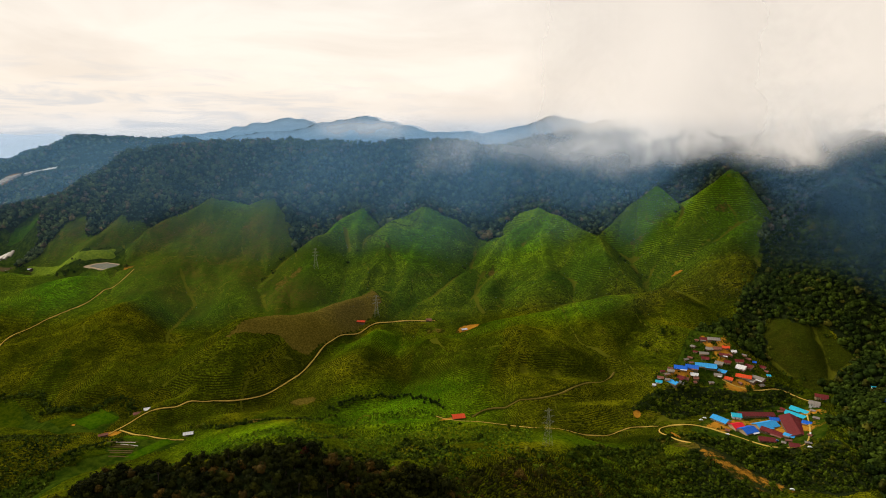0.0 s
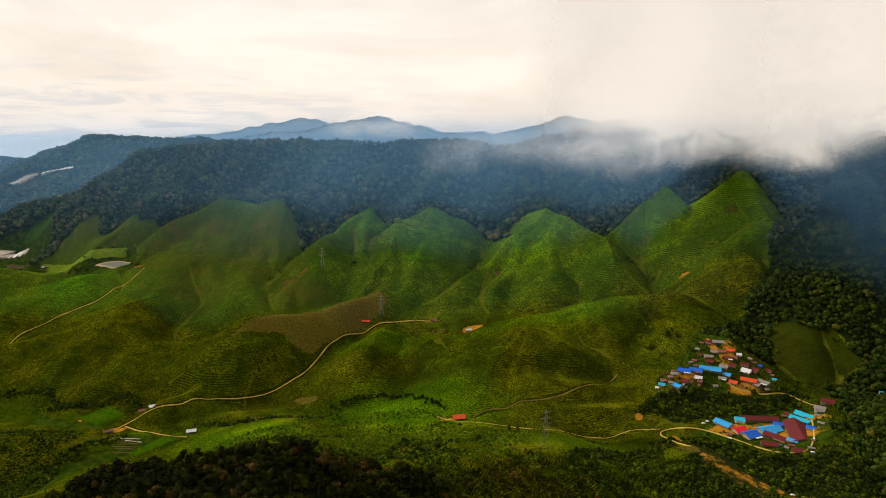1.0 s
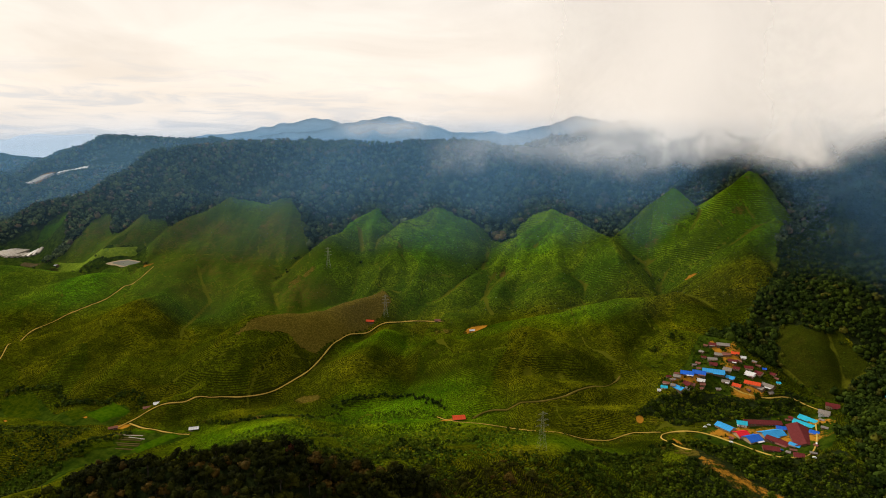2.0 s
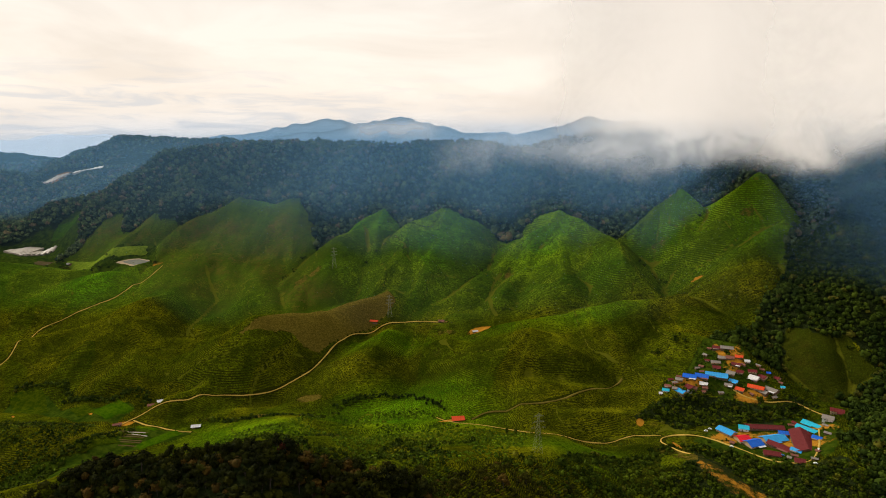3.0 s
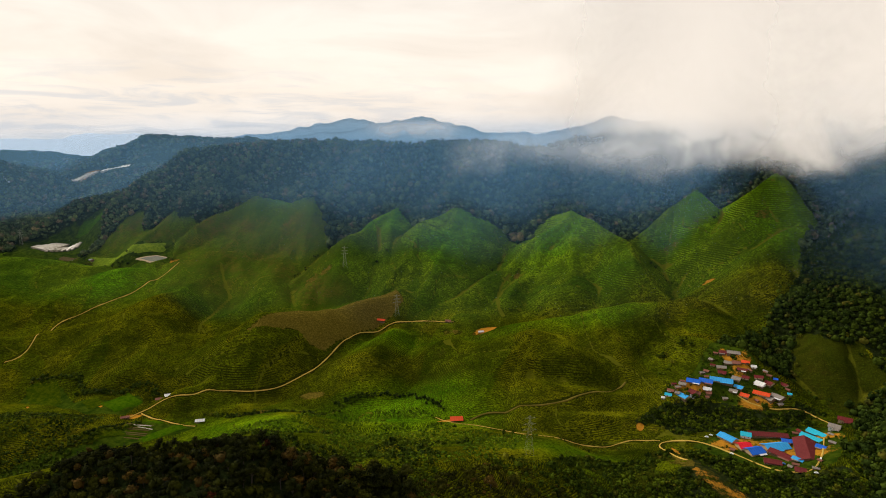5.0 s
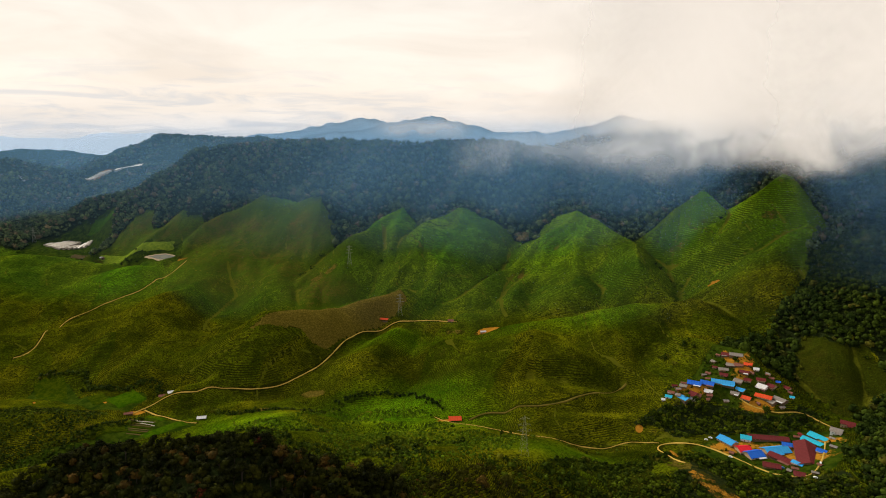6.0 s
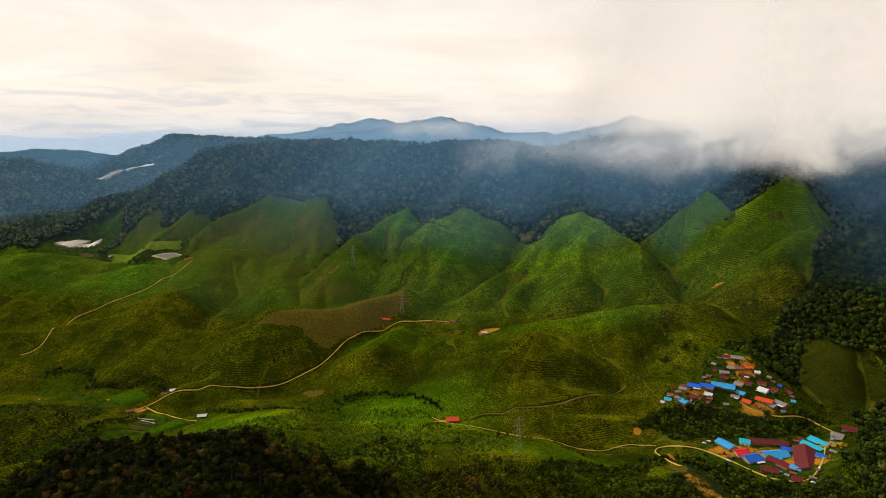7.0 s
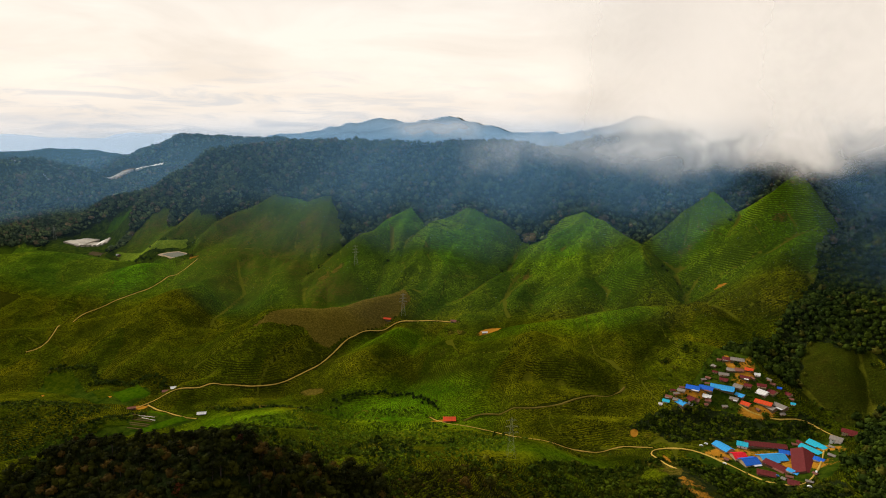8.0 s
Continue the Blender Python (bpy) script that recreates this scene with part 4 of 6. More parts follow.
def build_woods():
    rng = random.Random(5)
    kinds = [crown_shape(rng, 26, 0.2, 0.34) for _ in range(10)]
    x, y, rs = scatter(-1700, 700, 1250, 1900, 9.3, 1)
    crest = np.interp(x, [-1500, -1130, -1000, -830, -665, -444, -188, 200, 395, 700], [1850, 1610, 1650, 1755, 1825, 1775, 1650, 1610, 1630, 1500])
    keep = wooded(x, y)[0] & (y < crest) & ((x - 75) > -1.02 * y) & ~inside(x, y, [(-1190, 1400), (-1183, 1484), (-1143, 1513), (-1042, 1517), (-1011, 1442), (-1060, 1395)]) & ~inside(x, y, [(-1150, 1370), (-1130, 1415), (-1059, 1424), (-989, 1453), (-965, 1374), (-1060, 1370)])
    pts = np.stack([x, y], -1)[keep]
    canopy("forest", FOREST, "dense dark rainforest on the ridge behind the tea", pts, (3.8 + 7.2 * rs.uniform(size=len(pts)) ** 2.0) * (0.75 + 0.6 * rough(pts[:, 0], pts[:, 1], 60, 4)), 6.0, kinds)
    x, y, rs = scatter(380, 1000, 440, 1420, 7.3, 2)
    keep = wooded(x, y)[0] & ((x - 75) < 0.95 * y) & clear_of_roofs(x, y)
    keep &= ~((y > 1228) & (x < 700))
    pts = np.stack([x, y], -1)[keep]
    size = (3.0 + 4.6 * rs.uniform(size=len(pts)) ** 1.8) * (0.8 + 0.5 * rough(pts[:, 0], pts[:, 1], 45, 8))
    low = pts[:, 1] + 60 * (rough(pts[:, 0], pts[:, 1], 50, 19) - 0.5) < 1090
    canopy("forest", FLANK, "dark green forest and scrub on the flank beside the hamlets", pts[low], size[low] * 1.12, 4.0, kinds)
    canopy("forest", FOREST, "dense dark rainforest on the flank above the hamlets", pts[~low], size[~low], 5.0, kinds)
    # woods on the hills further up the valley
    x, y, rs = scatter(-2400, -850, 1560, 2450, 15.0, 3)
    z = height(x, y)
    front = height(x, y - 60)
    keep = (z > front - 8) & ((x - 75) > -1.05 * y) & (rough(x, y, 90, 2) > 0.18) & (y > np.interp(x, [-1500, -1130, -1000, -830], [1850, 1610, 1650, 1755])) & ~inside(x, y, [(-1540, 1990), (-1430, 2040), (-1180, 2110), (-1170, 2200), (-1320, 2180), (-1450, 2155), (-1540, 2145)])
    pts = np.stack([x, y], -1)[keep]
    few = [crown_shape(rng, 12, 0.3, 0.5) for _ in range(6)]
    canopy("forest", FOREST, "hazy forest on the hills further up the valley", pts, rs.uniform(6, 12, len(pts)), 4.0, few)


build_woods()


def limb(bm, a, b, ra, rb, sides=6):
    """A tapered round limb from a to b."""
    a, b = Vector(a), Vector(b)
    d = (b - a).normalized()
    u = d.orthogonal().normalized()
    w = d.cross(u)
    rings = []
    for p, r in ((a, ra), (b, rb)):
        rings.append([bm.verts.new(p + (u * math.cos(t) + w * math.sin(t)) * r) for t in (6.2832 * i / sides for i in range(sides))])
    for i in range(sides):
        bm.faces.new((rings[0][i], rings[0][(i + 1) % sides], rings[1][(i + 1) % sides], rings[1][i]))
    bm.faces.new(rings[1])


def part(name, bm, mat, parent, label=""):
    """Links a bmesh as one mesh object under a thing or a part."""
    me = bpy.data.meshes.new(name)
    bmesh.ops.recalc_face_normals(bm, faces=bm.faces[:])
    bm.to_mesh(me)
    bm.free()
    me.materials.append(mat)
    ob = new(name, me)
    ob.parent = parent
    if label:
        ob["label"] = label
    return ob


def tree(seed, tall, wide, leaves, mat, label):
    """A broad tree: tapered trunk with forking limbs, a lobed crown of leaf sprays."""
    rng = random.Random(seed)
    top = new("tree")
    tagged(top, label, "tree")
    bm = bmesh.new()
    fork = Vector((rng.uniform(-0.4, 0.4), rng.uniform(-0.4, 0.4), tall * 0.34))
    limb(bm, (0, 0, -1.5), fork, tall * 0.030, tall * 0.020, 7)
    lobes = []
    count = rng.randint(5, 8)
    for i in range(count):
        a = 6.28 * i / count + rng.uniform(-0.4, 0.4)
        reach = wide * rng.uniform(0.35, 0.62)
        tip = Vector((math.cos(a) * reach, math.sin(a) * reach, tall * rng.uniform(0.42, 0.82)))
        knee = fork.lerp(tip, 0.5) + Vector((0, 0, tall * 0.03))
        limb(bm, fork, knee, tall * 0.014, tall * 0.009, 5)
        limb(bm, knee, tip, tall * 0.009, tall * 0.004, 5)
        lobes.append((tip, wide * rng.uniform(0.30, 0.46)))
    crest = Vector((rng.uniform(-0.5, 0.5), rng.uniform(-0.5, 0.5), tall * 0.86))
    limb(bm, fork, crest, tall * 0.014, tall * 0.004, 5)
    lobes.append((crest, wide * 0.42))
    part("trunk", bm, BARK, top)
    verts, faces, tones = [], [], []
    hue = [rng.uniform(0, 0.05) for _ in lobes]
    for (mid, size), lobe_hue in zip(lobes, hue):
        bm = bmesh.new()
        bmesh.ops.create_icosphere(bm, subdivisions=1, radius=size * 0.72)
        a = len(verts)
        for v in bm.verts:
            q = v.co * rng.uniform(0.75, 1.2)
            verts.append((mid.x + q.x, mid.y + q.y, mid.z + q.z * 0.75))
        bm.verts.index_update()
        faces += [tuple(a + v.index for v in f.verts) for f in bm.faces]
        tones += [lobe_hue] * len(bm.verts)
        bm.free()
    for _ in range(leaves):
        pick = rng.randrange(len(lobes))
        mid, size = lobes[pick]
        tones += [hue[pick]] * 4
        d = Vector((rng.gauss(0, 1), rng.gauss(0, 1), rng.gauss(0.3, 1))).normalized()
        p = mid + Vector((d.x, d.y, d.z * 0.8)) * size * rng.uniform(0.75, 1.15)
        tuft(verts, faces, rng, p, d, wide * rng.uniform(0.055, 0.12))
    me = mesh_of("crown", verts, faces)
    me.attributes.new("tone", "FLOAT", "POINT").data.foreach_set("value", np.array(tones, np.float32))
    me.materials.append(mat)
    crown = new("crown", me)
    crown.parent = top
    return top


def planted(protos, spots, group, seed, low=0.75, high=1.25, stunt=None):
    """Copies of the trees, one at each spot; the first ones take the originals. stunt: how much lower they stay at x."""
    rng = random.Random(seed)
    todo = list(protos)
    for x, y in spots:
        p = rng.choice(protos)
        at = pose(x, y, ground_z(x, y) - 0.3, rng.uniform(-4, 4), rng.uniform(-4, 4), rng.uniform(0, 360))
        if todo:
            ob = todo.pop(0)
            ob.matrix_basis = at
        else:
            ob = copy_thing(p, at)
        k = rng.uniform(low, high) * (stunt(x) if stunt else 1.0)
        ob.scale = (k * rng.uniform(0.9, 1.1), k * rng.uniform(0.9, 1.1), k)
        ob["group"] = group


def build_trees():
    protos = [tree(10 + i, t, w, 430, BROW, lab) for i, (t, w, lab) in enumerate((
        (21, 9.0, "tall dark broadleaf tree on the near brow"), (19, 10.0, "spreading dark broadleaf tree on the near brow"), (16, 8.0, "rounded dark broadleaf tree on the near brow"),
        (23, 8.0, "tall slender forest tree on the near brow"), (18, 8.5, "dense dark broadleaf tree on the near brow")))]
    turning = [tree(31, 17, 8.0, 430, TURNING, "broadleaf tree with rust-red leaves on the near brow")]
    x, y, rs = scatter(-430, 130, 385, 590, 13.0, 11)
    keep = inside(x, y, WOOD_BROW) & ((x - 75) > -0.98 * y)
    pts = np.stack([x, y], -1)[keep]
    pts = pts[np.argsort(-pts[:, 1])][:240]
    olive = [tree(40 + i, t, w, 430, OLIVE, "olive-green broadleaf tree on the near brow") for i, (t, w) in enumerate(((17, 9.5), (15, 8.0)))]
    pale = np.random.RandomState(6).uniform(size=len(pts)) < 0.16

    def wind(x):
        return 0.66 + 0.40 / (1 + math.exp(-(x + 118) / 12))

    planted(protos, pts[~pale], "trees on the near brow", 3, 0.65, 1.12, wind)
    edge = [(-36, 522), (-8, 524), (52, 541), (74, 536), (30, 520), (96, 548), (-22, 505)]
    planted(olive, [*map(tuple, pts[pale]), *edge], "trees on the near brow", 7, 0.55, 0.95, wind)
    planted(turning, [(-79, 438), (-133, 405), (-114, 468)], "trees on the near brow", 4, 0.6, 0.9)
    rng = random.Random(8)
    lush = [crown_shape(rng, 56, 0.12, 0.26, 7) for _ in range(6)]
    x, y, rs = scatter(-470, 130, 330, 590, 8.0, 16)
    keep = inside(x, y, WOOD_BROW) | wooded(x, y)[1]
    pts = np.stack([x, y], -1)[keep]
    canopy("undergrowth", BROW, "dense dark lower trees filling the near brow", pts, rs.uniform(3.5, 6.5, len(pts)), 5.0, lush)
    # trees among and between the hamlets
    side = [tree(50 + i, t, w, 260, BRUSH, "leafy green tree between the hamlets") for i, (t, w) in enumerate(((9, 5.0), (7, 4.5), (11, 5.5), (8, 4.0)))]
    x, y, rs = scatter(225, 480, 560, 800, 12.5, 12)
    keep = (inside(x, y, WOOD_GAP) | (inside(x, y, WOOD_LOW) & (rough(x, y, 40, 5) > 0.5))) & (bare(x, y) < 0.2) & (cleared(x, y)[0] < 0.4)
    planted(side, np.stack([x, y], -1)[keep], "trees round the hamlets", 5, 0.5, 1.35)
    lone = along([(291, 886), (335, 905), (351, 862)], 9, 7, 6)
    planted(side[:1], lone, "trees round the hamlets", 6, 0.5, 1.0)


def build_scrub():
    """Bushes in the gullies, along the stream and at the foot of the woods."""
    rng = random.Random(9)
    small = [crown_shape(rng, 16, 0.24, 0.42, 4, 0.8, 0.6) for _ in range(8)]
    rs = np.random.RandomState(4)
    lines = [([(-663, 853), (-595, 855), (-551, 813), (-500, 815), (-466, 833), (-446, 825), (-441, 810)], 1.3, 3.5),
             ([(-411, 736), (-437, 696), (-444, 635), (-421, 559)], 2.2, 3), ([(-336, 772), (-248, 766), (-169, 762), (-140, 800), (-105, 818)], 2.2, 3.2),
             ([(21, 716), (90, 717), (153, 699), (242, 707)], 7, 4), ([(-341, 1303), (-350, 1255), (-368, 1210)], 5, 4), ([(-110, 1330), (-199, 1224)], 8, 5),
             ([(96, 1307), (60, 1253), (14, 1174)], 6, 4), ([(262, 1250), (349, 1149), (375, 1116)], 5, 4), ([(375, 1116), (372, 1112)], 2, 5), ([(333, 1241), (402, 1221), (469, 1221)], 9, 5),
             ([(332, 1248), (290, 1260)], 4, 6), ([(518, 1017), (482, 964), (419, 903), (386, 875), (406, 848), (464, 868)], 3.0, 9),
             ([(262, 743), (301, 743), (351, 740), (440, 752)], 3.5, 5), ([(290, 690), (330, 678), (365, 639), (429, 624)], 3.5, 6), ([(455, 649), (473, 688), (492, 731)], 3, 5),
             ([(-831, 1281), (-796, 1283), (-776, 1296)], 2.5, 6), ([(-821, 1333), (-772, 1287), (-690, 1253), (-651, 1250)], 5, 4), ([(-900, 1300), (-946, 1352), (-999, 1343)], 5, 5), ([(331, 906), (301, 861), (291, 837)], 4, 8)]
    lines.append((CLEARING + CLEARING[:1], 2.6, 8))
    spots = np.concatenate([along(line, step, spread, i) for i, (line, step, spread) in enumerate(lines)])
    spots = spots[np.hypot(spots[:, 0] + 716, spots[:, 1] - 1278) > 42]
    x, y, _ = scatter(225, 500, 540, 790, 4.6, 14)
    keep = (bare(x, y) < 0.25) & (cleared(x, y)[0] + 0.5 * (rough(x, y, 9, 35) - 0.5) < 0.42) & (inside(x, y, WOOD_GAP) | inside(x, y, WOOD_LOW) | wooded(x, y)[2] | inside(x, y, [(439, 559), (439, 649), (474, 680), (510, 684), (560, 560)])) & clear_of_roofs(x, y)
    spots = np.concatenate([spots, np.stack([x, y], -1)[keep]])
    x, y, _ = scatter(110, 340, 540, 700, 5.0, 17)
    keep = inside(x, y, ROUGH_LOW) & (rough(x, y, 26, 33) + 0.5 * (fbm(x, y, 14, 61) - 0.47) > 0.42) & (bare(x, y) < 0.25) & (cleared(x, y)[0] + 0.5 * (rough(x, y, 9, 35) - 0.5) < 0.42)
    spots = np.concatenate([spots, np.stack([x, y], -1)[keep]])
    x, y, _ = scatter(-330, 240, 480, 680, 5.0, 15)
    keep = (~inside(x, y, WOOD_BROW)) & (rough(x, y, 38, 12) + 0.0012 * (620 - y) > 0.62) & (y < 640 + 0.1 * x)
    spots = np.concatenate([spots, np.stack([x, y], -1)[keep]])
    hedge = np.concatenate([along(line, 2.4, 2.2, 70 + i) for i, line in enumerate((
        [(-673, 847), (-640, 856), (-595, 855), (-575, 833), (-551, 814), (-500, 816), (-466, 835), (-445, 832), (-440, 817)],
        [(-302, 760), (-238, 760), (-178, 765)], [(-159, 800), (-111, 816), (-53, 828), (1, 780)], [(-431, 743), (-444, 695), (-449, 633)]))])
    clump = [crown_shape(rng, 9, 0.40, 0.62, 3, 0.8, 0.62) for _ in range(8)]
    x, y, rs2 = scatter(-330, 110, 520, 790, 4.3, 18)
    keep = inside(x, y, [(-330, 600), (-257, 719), (-150, 777), (-64, 810), (-1, 761), (41, 712), (111, 707), (90, 584), (-48, 525), (-224, 469)])
    keep &= ~wooded(x, y)[1] & (rough(x, y, 30, 51) > 0.36) & off_tracks(x, y)
    pts = np.stack([x, y], -1)[keep]
    canopy("tea_clumps", FLUSH, "overgrown bright green tea bushes below the brow", pts, 1.0 + 1.6 * rs2.uniform(size=len(pts)) ** 1.6, 0.5, clump, "tea")
    x, y, rs3 = scatter(-720, -300, 380, 745, 4.3, 19)
    keep = inside(x, y, [(-646, 595), (-591, 769), (-471, 743), (-448, 641), (-420, 500), (-333, 428), (-420, 400)]) & (rough(x, y, 24, 53) > 0.22)
    rank = np.stack([x, y], -1)[keep]
    canopy("tea_clumps", BRUSH, "overgrown dark tea bushes beside the garden plots", rank, 1.3 + 1.9 * rs3.uniform(size=len(rank)) ** 1.6, 0.4, clump, "tea")
    x, y, rs4 = scatter(-10, 180, 380, 580, 3.6, 23)
    keep = inside(x, y, SCRUB_BROW) & (rough(x, y, 16, 57) > 0.25)
    low = np.stack([x, y], -1)[keep]
    canopy("scrub", OLIVE, "olive scrub and thin bushes on the end of the near brow", low, 1.1 + 2.4 * rs4.uniform(size=len(low)) ** 1.8, 1.0, small, "shrubs")
    canopy("hedge", FLANK, "dark overgrown hedge along the valley floor", hedge, rs.uniform(1.8, 3.6, len(hedge)), 1.6, small, "hedge")
    canopy("scrub", BRUSH, "bushes and rough scrub in the gullies", spots, 1.2 + 3.8 * rs.uniform(size=len(spots)) ** 2.2, 0.9, small, "shrubs")


build_trees()
build_scrub()


# ---- mist ----
def veil(name, line, foot, head, lean, mat, label, skyline_cut=False):
    """A hanging sheet of mist along a line in the plan, leaning back as it rises."""
    verts, faces = [], []
    cols, rows = (150, 14) if skyline_cut else (100, 24)
    pts = np.array(line, float)
    t = np.linspace(0, len(pts) - 1, cols)
    xs, ys = np.interp(t, range(len(pts)), pts[:, 0]), np.interp(t, range(len(pts)), pts[:, 1])
    tops = np.full(cols, float(head))
    if skyline_cut:
        # the sheet is cut along the skyline behind it, as seen from mid-path
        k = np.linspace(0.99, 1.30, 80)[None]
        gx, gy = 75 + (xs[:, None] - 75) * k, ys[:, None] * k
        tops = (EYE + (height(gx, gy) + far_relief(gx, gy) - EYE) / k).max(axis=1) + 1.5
    for i in range(cols):
        for j in range(rows):
            k = j / (rows - 1)
            w = 0 if skyline_cut else 30 * noise.noise((xs[i] * 0.004, k * 2.0, ys[i] * 0.003))
            verts.append((xs[i], ys[i] + lean * k + w, foot + (tops[i] - foot) * k))
    faces = [(i * rows + j, (i + 1) * rows + j, (i + 1) * rows + j + 1, i * rows + j + 1) for i in range(cols - 1) for j in range(rows - 1)]
    me = mesh_of(name, verts, faces)
    me.polygons.foreach_set("use_smooth", np.ones(len(faces), bool))
    ends = np.minimum(np.arange(cols), np.arange(cols)[::-1]) / 30.0
    climb = np.maximum(np.tile(np.linspace(0, 0.97, rows), cols), np.repeat(1 - 0.05 * np.clip(ends, 0, 1), rows)) if skyline_cut else np.repeat(1 - 0.05 * np.clip(ends, 0, 1), rows) * (lean == 0)
    at = np.array(verts)
    over = np.clip((at[:, 2] - height(at[:, 0], at[:, 1]) - 4) / (70 if lean else 42), 0, 1) if not skyline_cut else np.ones(len(at))
    me.attributes.new("over", "FLOAT", "POINT").data.foreach_set("value", over.astype(np.float32))
    me.attributes.new("rise", "FLOAT", "POINT").data.foreach_set("value", climb.astype(np.float32))
    me.materials.append(mat)
    ob = tagged(new(name, me), label, "mist", kind="stuff")
    return ob


CLOUD = (0.76, 0.73, 0.725)
veil("mist", [(-300, 1400), (600, 1280)], 250, 430, 0, mist_material("mist_wisp", CLOUD, 288, 345, 352, 398, 0.36, 0.0080, -80, 180, 140, 560), "torn wisp of cloud before the forest ridge")
veil("mist", [(0, 1310), (1900, 1080)], 240, 900, 40, mist_material("mist_back", CLOUD, 300, 372, 860, 900, 0.99, 0.0068, 95, 310, 130), "bank of cloud hiding the crest of the ridge")
veil("mist", [(120, 700), (1500, 555)], 260, 720, 30, mist_material("mist_front", CLOUD, 340, 388, 690, 720, 0.84, 0.0100, 285, 170, 110), "bank of cloud before the wooded flank")
veil("mist", [(-760, 2320), (40, 2250)], 300, 470, 0, mist_material("mist_far", CLOUD, 352, 384, 392, 436, 0.50, 0.0050, -520, 160, 130, -60), "wisps of cloud before the far range")
# tinted sheets carry the blue of distant air in their own colour
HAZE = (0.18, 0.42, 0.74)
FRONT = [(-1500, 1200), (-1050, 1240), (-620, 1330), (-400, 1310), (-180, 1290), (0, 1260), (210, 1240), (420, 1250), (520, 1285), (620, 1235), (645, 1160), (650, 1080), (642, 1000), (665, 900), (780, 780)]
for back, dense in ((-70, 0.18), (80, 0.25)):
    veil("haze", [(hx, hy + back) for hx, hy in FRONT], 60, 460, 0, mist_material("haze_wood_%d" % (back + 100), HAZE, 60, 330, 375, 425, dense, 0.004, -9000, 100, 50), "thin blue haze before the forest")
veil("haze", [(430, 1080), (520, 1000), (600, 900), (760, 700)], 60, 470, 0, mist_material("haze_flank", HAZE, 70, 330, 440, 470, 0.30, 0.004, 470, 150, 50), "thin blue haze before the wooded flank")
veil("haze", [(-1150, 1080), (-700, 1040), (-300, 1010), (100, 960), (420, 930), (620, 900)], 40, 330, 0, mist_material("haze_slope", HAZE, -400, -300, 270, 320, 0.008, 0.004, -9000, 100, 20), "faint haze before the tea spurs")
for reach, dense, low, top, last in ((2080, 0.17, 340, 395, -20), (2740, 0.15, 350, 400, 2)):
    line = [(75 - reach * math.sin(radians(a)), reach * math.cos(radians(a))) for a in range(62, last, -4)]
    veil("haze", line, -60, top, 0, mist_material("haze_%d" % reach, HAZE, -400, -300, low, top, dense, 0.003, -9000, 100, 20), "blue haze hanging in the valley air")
# distance haze as blue-tinted sheets, each trimmed to its range's skyline
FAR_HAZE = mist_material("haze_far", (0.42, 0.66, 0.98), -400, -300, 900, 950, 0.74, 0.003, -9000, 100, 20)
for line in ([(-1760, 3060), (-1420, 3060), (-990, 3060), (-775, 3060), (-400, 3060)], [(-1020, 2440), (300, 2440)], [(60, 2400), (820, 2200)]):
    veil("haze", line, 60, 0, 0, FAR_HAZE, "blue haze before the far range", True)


def far_range():
    """The palest range, so far off that it is a flat shape, its haze painted blue."""
    verts, faces = [], []
    a = np.radians(np.arange(62, 8, -0.4))
    for i, t in enumerate(a):
        deg = math.degrees(t)
        crest = np.interp(deg, [8, 20, 30, 36, 40, 44, 48, 54, 62], [300, 310, 335, 360, 330, 345, 380, 410, 400])
        crest += 30 * noise.noise((deg * 0.35, 0, 1)) + 9 * noise.noise((deg * 1.7, 0, 4))
        for z, reach in ((-100, 4600), (crest, 4640), (crest - 60, 4720)):
            verts.append((75 - reach * math.sin(t), reach * math.cos(t), z))
        if i:
            b = 3 * (i - 1)
            faces += [(b, b + 3, b + 4, b + 1), (b + 1, b + 4, b + 5, b + 2)]
    me = mesh_of("backdrop", verts, faces)
    mat = material("far_range_haze_glow")
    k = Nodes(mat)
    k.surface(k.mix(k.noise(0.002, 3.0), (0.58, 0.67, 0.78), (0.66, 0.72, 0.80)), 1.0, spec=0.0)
    # a weak emission stands in for light scattered by the air in front
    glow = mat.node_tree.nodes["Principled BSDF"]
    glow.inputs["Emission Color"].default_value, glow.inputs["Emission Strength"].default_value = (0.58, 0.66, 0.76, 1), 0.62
    me.materials.append(mat)
    tagged(new("backdrop", me), "mountains on the horizon with pale blue haze painted in", "mountains", kind="structure")


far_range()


# ---- houses ----
ROOF_WORDS = {BLUE: "deep blue", SKY: "light blue", CYAN: "turquoise", RED: "orange-red", SCARLET: "scarlet", MAROON: "dark maroon", RUST: "rust-brown", GREY: "dull grey", WHITE: "white"}
WALL_WORDS = {CREAM: "cream walls", BOARD: "weathered board walls", LIME: "white walls"}


def box(bm, x0, x1, y0, y1, z0, z1):
    """An upright block into bm."""
    v = [bm.verts.new(c) for c in ((x0, y0, z0), (x1, y0, z0), (x1, y1, z0), (x0, y1, z0), (x0, y0, z1), (x1, y0, z1), (x1, y1, z1), (x0, y1, z1))]
    for f in ((3, 2, 1, 0), (4, 5, 6, 7), (0, 1, 5, 4), (1, 2, 6, 5), (2, 3, 7, 6), (3, 0, 4, 7)):
        bm.faces.new([v[i] for i in f])


PLACED = []


